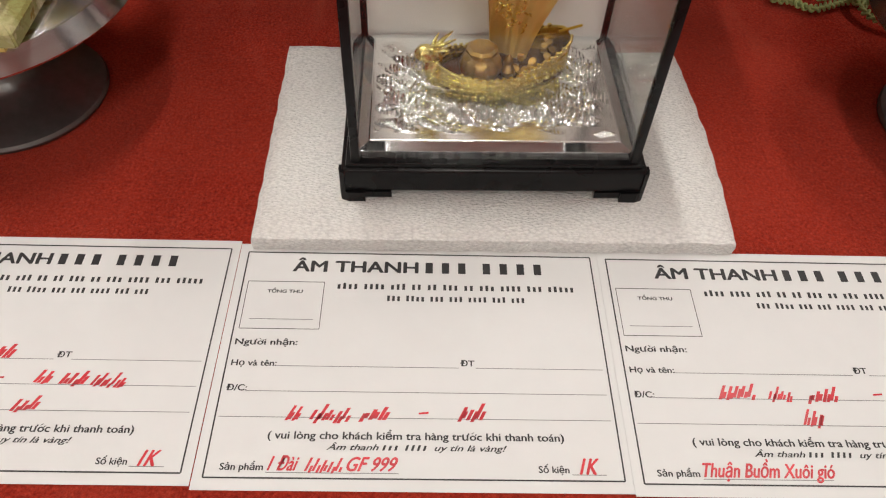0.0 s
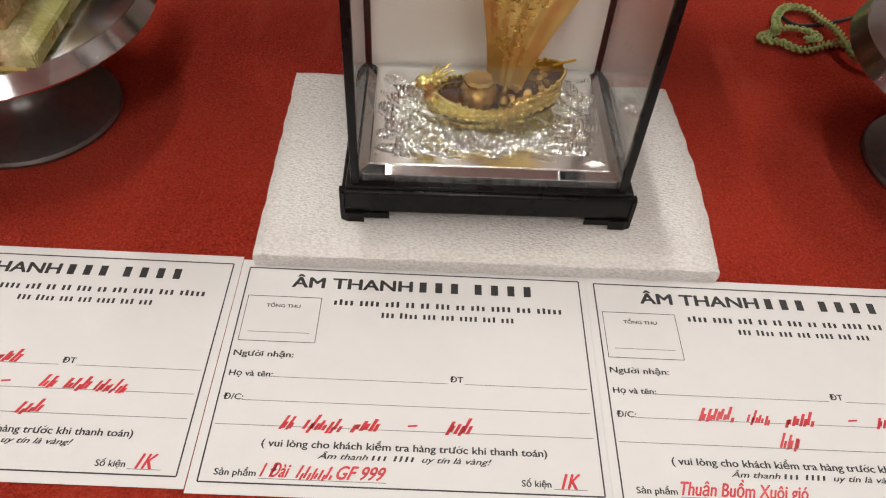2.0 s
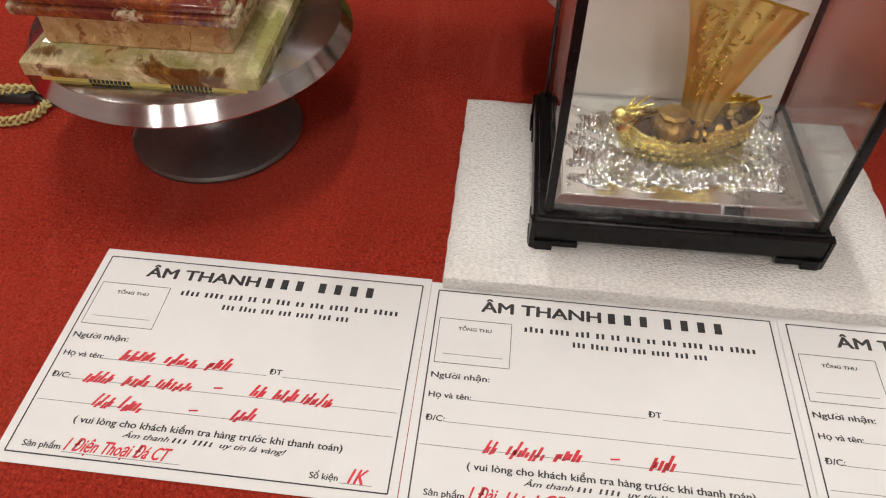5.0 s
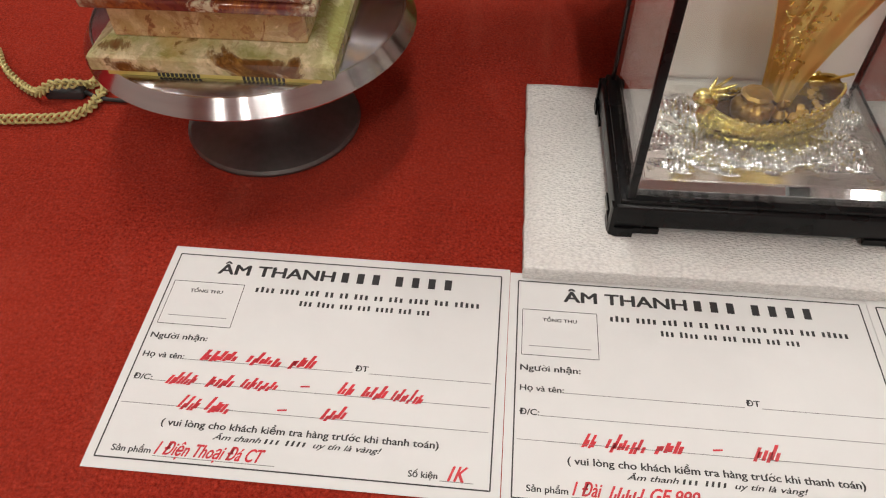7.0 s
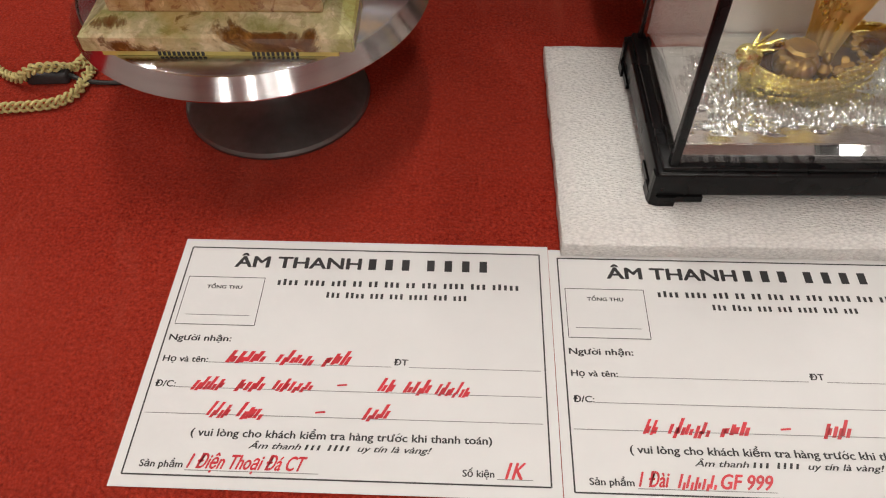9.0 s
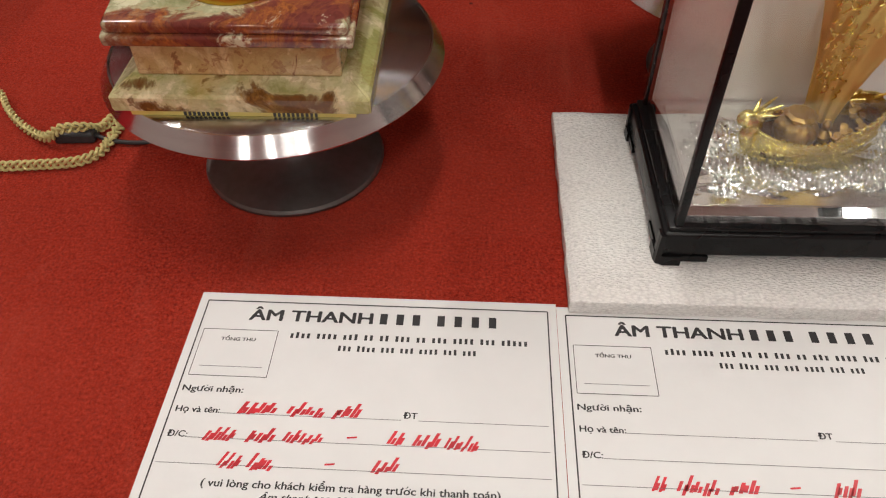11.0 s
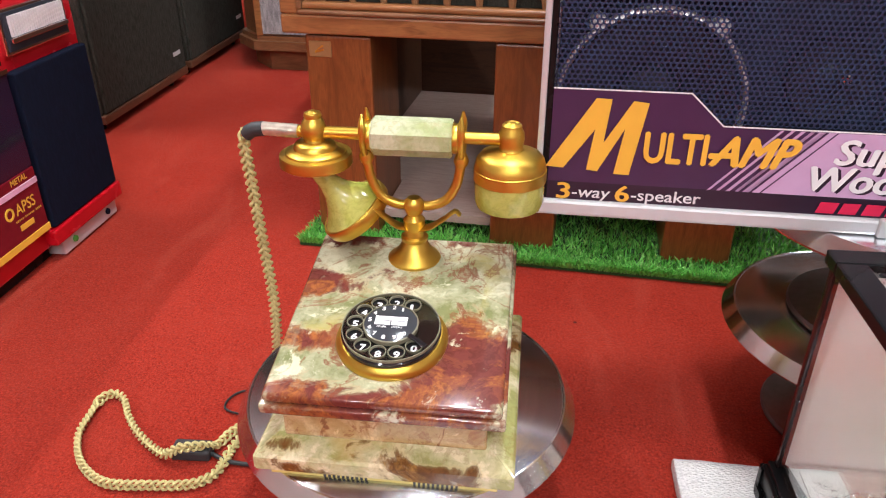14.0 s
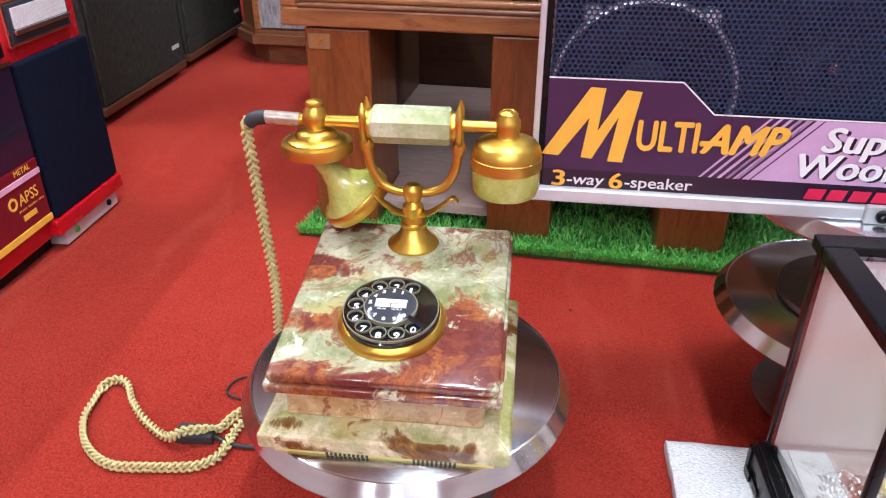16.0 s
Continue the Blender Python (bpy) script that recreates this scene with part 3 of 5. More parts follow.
    for body, u0, u1 in product:
        if body:
            put("handwriting", lettering(body, X(u0), Y(0.972), (u1 - u0) * BW, 0.0100, 0.45, 0.030), RED_INK, "red marker handwriting")
        else:
            put("handwriting", bars(X(u0), Y(0.972), (u1 - u0) * BW, 0.0095, (5,), 0.4, 0.34, 31, 0.2), RED_INK)
    return s


slip(pose(-0.2476, 0.4133, 0.0010, 0, 0, -0.9), "white printed delivery slip with several red handwritten lines on carpet",
     [(0.175, 0.275, 0.545, (4,), 0.0088), (0.305, 0.40, 0.545, (4,), 0.0085), (0.425, 0.493, 0.545, (3,), 0.0100),
      (0.105, 0.185, 0.66, (4,), 0.0088), (0.215, 0.285, 0.66, (3,), 0.0088), (0.31, 0.41, 0.66, (5,), 0.0085), (0.475, 0.50, 0.66, (), 0),
      (0.576, 0.615, 0.655, (2,), 0.0085), (0.64, 0.705, 0.655, (3,), 0.0090), (0.72, 0.805, 0.66, (5,), 0.0085),
      (0.161, 0.215, 0.772, (3,), 0.0085), (0.235, 0.298, 0.772, (3,), 0.0090), (0.43, 0.455, 0.772, (), 0), (0.545, 0.607, 0.764, (3,), 0.0095)],
     [("1 Điện Thoại Đá CT", 0.147, 0.43)])
slip(pose(0.0503, 0.4063, 0.0006, 0, 0, -0.8), "white printed delivery slip with one red handwritten line on carpet",
     [(0.172, 0.205, 0.77, (2,), 0.0095), (0.232, 0.33, 0.775, (5,), 0.0100), (0.355, 0.425, 0.77, (3,), 0.0085), (0.505, 0.53, 0.77, (), 0), (0.601, 0.665, 0.762, (3,), 0.0105)],
     [("1 Đài", 0.147, 0.222), ("", 0.235, 0.325), ("GF 999", 0.335, 0.458)])
slip(pose(0.3462, 0.4000, 0.0014, 0, 0, -0.9), "white printed delivery slip with two red handwritten lines on carpet",
     [(0.23, 0.325, 0.655, (5,), 0.0095), (0.36, 0.42, 0.66, (4,), 0.0085), (0.46, 0.54, 0.665, (4,), 0.0090), (0.64, 0.665, 0.66, (), 0),
      (0.71, 0.745, 0.655, (2,), 0.0090), (0.77, 0.82, 0.655, (3,), 0.0085), (0.84, 0.92, 0.655, (4,), 0.0085), (0.43, 0.48, 0.765, (3,), 0.0100)],
     [("Thuận Buồm Xuôi gió", 0.147, 0.47)])


# ---- foam sheet ----
def foam_sheet():
    bm = bmesh.new()
    nx, ny = 56, 36
    rows = []
    W, D, T = 0.401, 0.2600, 0.021
    for j in range(ny + 1):
        row = []
        for i in range(nx + 1):
            u, v = i / nx, j / ny
            edge = min(u * W, (1 - u) * W, v * D, (1 - v) * D)
            z = T - 0.0065 * max(0, 1 - edge / 0.014) ** 2 + 0.0012 * noise.noise((u * 9, v * 7, 1)) + 0.0004 * noise.noise((u * 60, v * 40, 4))
            x = (u - 0.5) * W + (0.0016 * noise.noise((v * 14, 3 * u, 2)) + (0.006 * math.sin(v * 3.1) if u > 0.6 else 0)) * (1 if u in (0, 1) else 0.4)
            y = (v - 0.5) * D + 0.0014 * noise.noise((u * 16, 2 * v, 8)) * (1 if v in (0, 1) else 0.4)
            row.append(bm.verts.new((x, y, z)))
        rows.append(row)
    for a, b in zip(rows, rows[1:]):
        for i in range(nx):
            bm.faces.new((a[i], a[i + 1], b[i + 1], b[i]))
    ring = [rows[0][i] for i in range(nx + 1)] + [rows[j][nx] for j in range(1, ny + 1)] + [rows[ny][i] for i in range(nx - 1, -1, -1)] + [rows[j][0] for j in range(ny - 1, 0, -1)]
    mid = [bm.verts.new((v.co.x * 1.004, v.co.y * 1.005, 0.010)) for v in ring]
    low = [bm.verts.new((v.co.x, v.co.y, 0.0005)) for v in ring]
    n = len(ring)
    for i in range(n):
        j = (i + 1) % n
        bm.faces.new((ring[i], mid[i], mid[j], ring[j]))
        bm.faces.new((mid[i], low[i], low[j], mid[j]))
    bm.faces.new(low)
    ob = part("foam_sheet", bm, FOAM, None, "", True)
    ob.matrix_basis = pose(0.1147, 0.6365, 0, 0, 0, -0.4)
    tagged(ob, "thick white packing foam sheet under the display case", "foam sheet")


foam_sheet()


# ---- glass display case with the gold ship ----
CASE = pose(0.1128, 0.5515, 0.0205, 0, 0, 0.3)


def display_case():
    W, D, H = 0.236, 0.174, 0.2645
    c = thing("display_case", CASE, "clear glass display case with black frame standing on white foam", "display case")
    hw = W / 2
    # y runs back from the front posts
    part("base", box(-hw - 0.0085, -0.0045, 0.0095, hw + 0.0085, D + 0.0050, 0.0350, 0.0035, 3), BLACK, c, "", True)
    part("base_ledge", box(-hw - 0.0045, -0.0015, 0.0345, hw + 0.0045, D + 0.0030, 0.0392, 0.0015, 2), BLACK, c, "", True)
    for sx in (-1, 1):
        for sy in (0, 1):
            cx, cy = sx * (hw + 0.0095), (-0.0055 if sy == 0 else D + 0.0060)
            dx, dy = -sx, (1 if sy == 0 else -1)
            foot = outline([(cx + dx * a, cy + dy * b) for a, b in ((0, 0.006), (0.002, 0.002), (0.006, 0), (0.042, 0), (0.039, 0.010), (0.012, 0.012), (0.010, 0.040), (0, 0.043))], 0.0045, 0.0105)
            outline([(cx + dx * a, cy + dy * b) for a, b in ((-0.0015, 0.006), (0.0, 0.001), (0.006, -0.0015), (0.020, -0.0015), (0.018, 0.014), (0.014, 0.018), (-0.0015, 0.020))], 0.0, 0.0108, foot)
            # rounded guard that climbs the corner
            outline([(cx + dx * a, cy + dy * b) for a, b in ((-0.0010, 0.0050), (-0.0003, 0.0012), (0.0035, -0.0002), (0.0040, 0.0030), (0.0022, 0.0100), (-0.0010, 0.0100))], 0.002, 0.0325, foot)
            part("foot", foot, BLACK, c)
    t = 0.0075
    for sx in (-1, 1):
        for y in (0, D - t):
            x0 = sx * hw - (t if sx > 0 else 0)
            part("post", box(x0, y, 0.039, x0 + t, y + t, H - 0.010, 0.0014, 2), MAROON if y else BLACK, c, "", True)
    lid = bmesh.new()
    f = 0.019
    for b in ((-hw - 0.004, -0.004, hw + 0.004, f), (-hw - 0.004, D - f, hw + 0.004, D + 0.004), (-hw - 0.004, f, -hw + f, D - f), (hw - f, f, hw + 0.004, D - f)):
        box(b[0], b[1], H - 0.012, b[2], b[3], H, 0.0015, 2, lid)
    part("lid_frame", lid, BLACK, c)
    part("glass_lid", box(-hw + f - 0.002, f - 0.002, H - 0.007, hw - f + 0.002, D - f + 0.002, H - 0.004), GLASS, c)
    g = 0.0022
    part("glass_front", box(-hw + t, 0.002, 0.042, hw - t, 0.002 + g, H - 0.012), GLASS, c)
    part("glass_side", box(-hw + 0.002, t, 0.042, -hw + 0.002 + g, D - t, H - 0.012), GLASS, c)
    part("glass_side", box(hw - 0.002 - g, t, 0.042, hw - 0.002, D - t, H - 0.012), GLASS, c)
    part("back_panel", box(-hw + t, D - 0.006, 0.042, hw - t, D - 0.002, H - 0.012), SATIN, c, "satin silver back panel")
    # silver floor plate with a slanting mirror border
    px, y0, y1, zt = hw - 0.0140, 0.0150, D - 0.018, 0.0488
    ox, oy0, oy1, zv = hw - 0.0055, 0.0062, D - 0.008, 0.0462
    fr = bmesh.new()
    loops = []
    for x, ya, yb, z in ((ox, oy0, oy1, 0.0392), (ox, oy0, oy1, zv), (px, y0, y1, zt)):
        loops.append([fr.verts.new(q) for q in ((-x, ya, z), (x, ya, z), (x, yb, z), (-x, yb, z))])
    for a, b in zip(loops, loops[1:]):
        for k in range(4):
            fr.faces.new((a[k], a[(k + 1) % 4], b[(k + 1) % 4], b[k]))
    fr.faces.new(loops[0][::-1])
    fr.faces.new(loops[-1])
    part("mirror_border", fr, MIRROR, c, "bevelled mirror block")
    part("floor_plate", box(-px + 0.001, y0 + 0.001, zt - 0.001, px - 0.001, y1 - 0.001, zt + 0.0008, 0.0003, 1), PLATE, c, "polished silver plate")
    return c


display_case()
PLATE_Z = 0.0494


def silver_sea():
    bm = bmesh.new()
    nx, ny = 230, 150
    x0, x1, y0, y1 = -0.100, 0.101, 0.024, 0.150
    grid = {}
    for j in range(ny + 1):
        for i in range(nx + 1):
            u, v = i / nx, j / ny
            x, y = x0 + (x1 - x0) * u, y0 + (y1 - y0) * v
            mask = min(min(u, 1 - u) * 4.6, min(v, 1 - v) * 3.4) + 0.6 * noise.noise((x * 50, y * 50, 3)) - 0.06
            if mask < -0.02:
                continue
            # slanting rows of feathery crests, steep on the near side
            p, q = x * 0.90 - y * 0.44, y * 0.90 + x * 0.44
            w = noise.noise((p * 30, q * 30, 0.2))
            row_at = q / 0.0165 + 0.55 * w + 0.25 * noise.noise((p * 90, q * 60, 4.0))
            saw = row_at - math.floor(row_at)
            crest = (saw / 0.72 if saw < 0.72 else (1 - saw) / 0.28) ** 1.3
            crest *= 0.45 + 0.55 * min(1, max(0, 0.5 + 1.6 * noise.noise((p * 34, math.floor(row_at) * 3.1, 9.0))))
            rib = abs(math.sin((p + 0.45 * q) * 820 + 2.6 * w + 1.9 * math.floor(row_at) + 1.5 * noise.noise((x * 160, y * 160, 3.3))))
            r3 = 1 - abs(noise.noise((x * 520, y * 540, 2.7)))
            near = min(1.0, max(0.15, (math.hypot((x - 0.008) / 0.060, (y - 0.090) / 0.028) - 0.75) * 2))
            z = (0.0062 * crest + 0.0044 * crest * rib + 0.0008 * r3 ** 3) * min(1, max(0.10, mask * 1.8)) * near
            grid[i, j] = bm.verts.new((x, y, PLATE_Z + z))
    for i, j in list(grid):
        quad = [grid.get(k) for k in ((i, j), (i + 1, j), (i + 1, j + 1), (i, j + 1))]
        if all(quad):
            bm.faces.new(quad)
    for v in [v for v in bm.verts if not v.link_faces]:
        bm.verts.remove(v)
    rim = [e for e in bm.edges if e.is_boundary]
    ext = bmesh.ops.extrude_edge_only(bm, edges=rim)
    for g in ext["geom"]:
        if isinstance(g, bmesh.types.BMVert):
            g.co.z = PLATE_Z - 0.0002
    ob = part("wave_relief", bm, WAVE)
    ob.matrix_basis = CASE
    return tagged(ob, "crinkled silver foil waves on the plate under the gold ship", "wave relief")


silver_sea()


def ship():
    s = thing("model_ship", CASE @ pose(0.008, 0.090, PLATE_Z + 0.0005, 0, 0, 13), "gold model ship with dragon prow and sail inside the glass case", "model ship")
    # hull: sections along x
    L, n, m = 0.118, 40, 16
    bm, rings = bmesh.new(), []
    inner = []

    def half(t):
        return 0.0225 * (max(0.0, 1 - abs(2 * t - 1) ** 2.6)) ** 0.6 + 0.004

    def deckline(t):
        return 0.0215 + 0.020 * max(0, t - 0.5) ** 1.4 * 2.2 + 0.012 * max(0, 0.35 - t) ** 1.2 * 3 + (0.004 if t > 0.55 else 0.0)

    for i in range(n + 1):
        t = i / n
        x, h, top = (t - 0.5) * L, half(t), deckline(t)
        low = 0.010 * abs(2 * t - 1) ** 2.2
        ring = []
        for k in range(m + 1):
            a = math.pi * k / m
            side = math.copysign(abs(math.cos(a)) ** 0.45, math.cos(a))
            ring.append(bm.verts.new((x, -h * side * (1 + 0.03 * noise.noise((i * 0.8, k * 1.3, 6))), low + (top - low) * (1 - math.sin(a) ** 1.0) + 0.0005 * noise.noise((i * 0.9, k * 1.1, 3)))))
        rings.append(ring)
    for a, b in zip(rings, rings[1:]):
        for k in range(m):
            bm.faces.new((a[k], a[k + 1], b[k + 1], b[k]))
    bm.faces.new(rings[0])
    bm.faces.new(rings[-1][::-1])
    part("hull", bm, GOLD_BRIGHT, s, "embossed bright gold hull", True)
    for sy in (-1, 1):
        line = [Vector(((i / n - 0.5) * L, sy * half(i / n), deckline(i / n) + 0.0012)) for i in range(n + 1)]
        part("gunwale", tube(line, 0.0016, 6), GOLD_BRIGHT, s, "", True)
        line = [Vector(((i / n - 0.5) * L, sy * (half(i / n) + 0.0004), deckline(i / n) - 0.006)) for i in range(2, n - 1)]
        part("hull_band", tube(line, 0.0011, 6), GOLD_BRIGHT, s, "", True)
    for sy in (-1, 1):
        for i in range(3, 19):
            t = i / 20
            part("rail_block", box((t - 0.5) * L - 0.0017, sy * half(t) - 0.0016, deckline(t), (t - 0.5) * L + 0.0017, sy * half(t) + 0.0016, deckline(t) + 0.0045, 0.0005, 1), GOLD_BRIGHT, s)
    for sy in (-1, 1):
        for row, zf in enumerate((0.30, 0.56, 0.80)):
            for i in range(15):
                t = 0.07 + 0.86 * (i + 0.5 * (row % 2)) / 15
                q = pose((t - 0.5) * L, sy * (half(t) + 0.0002), deckline(t) * zf, 0, 0, math.degrees(math.atan2(sy * (half(t + 0.01) - half(t - 0.01)), 0.02 * L)))
                part("hull_plate", turn(box(-0.0029, -0.0011, -0.0021, 0.0029, 0.0011, 0.0021, 0.0006, 1), q), GOLD_BRIGHT, s)
    deck = outline([((t / 20 - 0.5) * L * 0.97, -half(t / 20) * 0.93) for t in range(21)] + [((t / 20 - 0.5) * L * 0.97, half(t / 20) * 0.93) for t in range(20, -1, -1)], 0.012, 0.0165)
    part("deck", deck, DECK, s, "dark brown deck")
    rnd = random.Random(4)
    for i in range(30):
        cx, cy = rnd.uniform(0.004, 0.050), rnd.uniform(-0.017, 0.017)
        part("coin", lathe([(0.0001, 0), (0.0032, 0), (0.0032, 0.0012), (0.0001, 0.0014)], 12, pose(cx, cy, 0.0172 + 0.25 * max(0, cx - 0.01), rnd.uniform(-25, 25), rnd.uniform(-25, 25), 0)), BRONZE, s)
    # dragon head and neck at the bow
    neck, _ = smooth_path([(-0.056, 0, 0.014), (-0.062, -0.001, 0.026), (-0.058, -0.002, 0.036), (-0.063, -0.003, 0.043)], 16)
    part("dragon_neck", tube(neck, [0.0080 - 0.0002 * i for i in range(16)], 10), GOLD_BRIGHT, s, "", True)
    head = bmesh.new()
    bmesh.ops.create_icosphere(head, subdivisions=3, radius=1.0, matrix=pose(-0.066, -0.003, 0.043, 0, 18, 0) @ Matrix.Diagonal((0.0115, 0.0075, 0.0075, 1)))
    for v in head.verts:
        v.co += Vector((1, 1, 1)) * 0.0014 * noise.noise(v.co * 420)
    part("dragon_head", head, GOLD_BRIGHT, s, "", True)
    for k, (dx, dy, dz) in enumerate(((0.020, -0.005, 0.012), (0.020, 0.005, 0.013), (0.010, -0.009, 0.010), (0.009, 0.009, 0.010), (-0.014, -0.003, 0.001), (-0.012, 0.003, -0.004), (0.004, -0.010, 0.002), (0.014, -0.008, 0.004))):
        a = Vector((-0.064, -0.003, 0.045))
        part("horn", tube([a, a + Vector((dx, dy, dz)) * 0.5 + Vector((0, 0, 0.001)), a + Vector((dx, dy, dz))], [0.0026, 0.0018, 0.0006], 6), GOLD_BRIGHT, s, "", True)
    # treasure sack and gourd
    sack = lathe([(0.0, 0), (0.014, 0.001), (0.0172, 0.006), (0.0178, 0.013), (0.0150, 0.0185), (0.0105, 0.0205), (0.0098, 0.0220), (0.0128, 0.0240), (0.0132, 0.0265), (0.0105, 0.0285), (0.0060, 0.0280), (0, 0.0275)], 66)
    for v in sack.verts:
        a = math.atan2(v.co.y, v.co.x)
        k = 1 + (0.045 if v.co.z < 0.021 else 0.035) * math.sin(a * (11 if v.co.z < 0.021 else 9)) * min(1, v.co.z / 0.02)
        v.co.x *= k
        v.co.y *= k
    part("treasure_sack", turn(sack, pose(-0.020, -0.004, 0.0155)), BRONZE, s, "antique gold tied sack", True)
    part("gourd", lathe([(0, 0), (0.005, 0.001), (0.0062, 0.006), (0.004, 0.010), (0.0028, 0.012), (0.004, 0.015), (0.0035, 0.018), (0.001, 0.021), (0, 0.022)], 16, pose(0.002, -0.011, 0.0163)), BRONZE, s, "antique gold gourd", True)
    part("mast", tube([Vector((0.021, 0.024, 0.012)), Vector((0.016, 0.034, 0.157))], 0.0019, 8), GOLD, s, "", True)
    part("cannon", tube([Vector((0.050, 0.004, 0.043)), Vector((0.072, 0.006, 0.045))], 0.0012, 8), GOLD, s, "", True)
    # billowing sail
    bm, nu, nv, rows = bmesh.new(), 36, 44, []
    for j in range(nv + 1):
        h = j / nv
        row = []
        for i in range(nu + 1):
            u = i / nu
            left = Vector((-0.010 - 0.022 * h ** 1.2 + 0.004 * math.sin(3.1 * h), 0.006, 0.030 + 0.128 * h))
            right = Vector((0.024 + 0.056 * h ** 1.3, 0.006, 0.012 + 0.098 * h + 0.010 * h * h))
            p = left.lerp(right, u)
            p.y += 0.006 * h + 0.013 * math.sin(math.pi * min(1, 0.15 + 0.8 * h)) * math.sin(math.pi * (0.08 + 0.84 * u))
            p.y += (0.0006 if u < 0.5 else 0.0016) * math.cos(u * math.pi * 10) * (0.3 + 0.7 * h)
            emb = max(0, noise.noise((u * 7, h * 8, 5)) - 0.18) * (1 if u < 0.6 else 0.5)
            p.y -= 0.006 * emb * abs(noise.noise((u * 40, h * 46, 2)))
            row.append(bm.verts.new(p))
        rows.append(row)
    for a, b in zip(rows, rows[1:]):
        for i in range(nu):
            bm.faces.new((a[i], a[i + 1], b[i + 1], b[i]))
    bmesh.ops.recalc_face_normals(bm, faces=bm.faces[:])
    bmesh.ops.solidify(bm, geom=bm.faces[:], thickness=0.0009)
    sail = part("sail", bm, GOLD_SAIL, s, "embossed gold foil sail", True)
    top = [Vector((-0.032 + 0.112 * i / 12, 0.012, 0.1585 - 0.038 * i / 12)) + Vector((0, 0.013 * math.sin(math.pi * 0.95) * math.sin(math.pi * (0.08 + 0.84 * i / 12)), 0)) for i in range(13)]
    part("yard", tube(top, 0.0014, 6), GOLD, s, "", True)
    # raised ornaments on the sail: small curls
    rnd = random.Random(11)
    for k in range(110):
        h, u = rnd.uniform(0.2, 0.92), rnd.uniform(0.15, 0.78)
        left = Vector((-0.010 - 0.022 * h ** 1.2 + 0.004 * math.sin(3.1 * h), 0.006, 0.030 + 0.128 * h))
        right = Vector((0.024 + 0.056 * h ** 1.3, 0.006, 0.012 + 0.098 * h + 0.010 * h * h))
        p = left.lerp(right, u)
        p.y += 0.006 * h + 0.013 * math.sin(math.pi * min(1, 0.15 + 0.8 * h)) * math.sin(math.pi * (0.08 + 0.84 * u)) - 0.0016
        a0, r = rnd.uniform(0, 6.28), rnd.uniform(0.0016, 0.0048)
        d, e = Vector((math.cos(a0), 0, math.sin(a0))), Vector((-math.sin(a0), 0, math.cos(a0)))
        curl = [p + d * (r * (q / 6 - 1)) + e * (0.30 * r * math.sin(q * 0.55 + a0)) + Vector((0, 0.012 * ((q / 6 - 1) * r / 0.02) ** 2, 0)) for q in range(13)]
        part("curl", tube(curl, [0.0003 + 0.0006 * math.sin(math.pi * q / 12) for q in range(13)], 5), GOLD_BRIGHT, s)


ship()


# ---- turntables ----
def turntable(m, label):
    t = thing("cake_turntable", m, label, "turntable", "metal turntables")
    part("foot_plate", lathe([(0, 0.0005), (0.085, 0.0005), (0.0885, 0.002), (0.0892, 0.005), (0.0875, 0.0085), (0.082, 0.0105), (0.060, 0.0155), (0.036, 0.022), (0.026, 0.032), (0.022, 0.050), (0.021, 0.080), (0.024, 0.100), (0.034, 0.112), (0.040, 0.118), (0, 0.118)], 72), CAST, t, "grey cast metal foot", True)
    part("disc", lathe([(0, 0.1185), (0.146, 0.1185), (0.1402, 0.1355), (0.1390, 0.1362), (0, 0.1362)], 96), TURNED, t, "turned aluminium disc", True)
    part("rim", lathe([(0.1465, 0.1190), (0.1500, 0.1190), (0.1515, 0.1215), (0.1418, 0.1364), (0.1404, 0.1366), (0.1404, 0.1340), (0.1465, 0.1215)], 96), RIM, t, "polished slanting rim", True)
    for r in (0.060, 0.078, 0.096):
        part("groove_ring", lathe([(r - 0.00045, 0.1360), (r - 0.00045, 0.13645), (r + 0.00045, 0.13645), (r + 0.00045, 0.1360)], 96), RIM, t)
    return t


T1 = (-0.347, 0.702)
turntable(pose(*T1, 0, 0, 0, 12), "silver metal cake turntable carrying the onyx telephone")
turntable(pose(0.120, 0.872, 0, 0, 0, 50), "silver metal cake turntable standing behind the glass case")
turntable(pose(0.120, 0.872, 0.1366, 0, 0, 80), "silver metal cake turntable stacked on another, carrying the portable stereo")
turntable(pose(0.598, 0.667, 0, 0, 0, 30), "empty silver metal cake turntable beside a green cord")


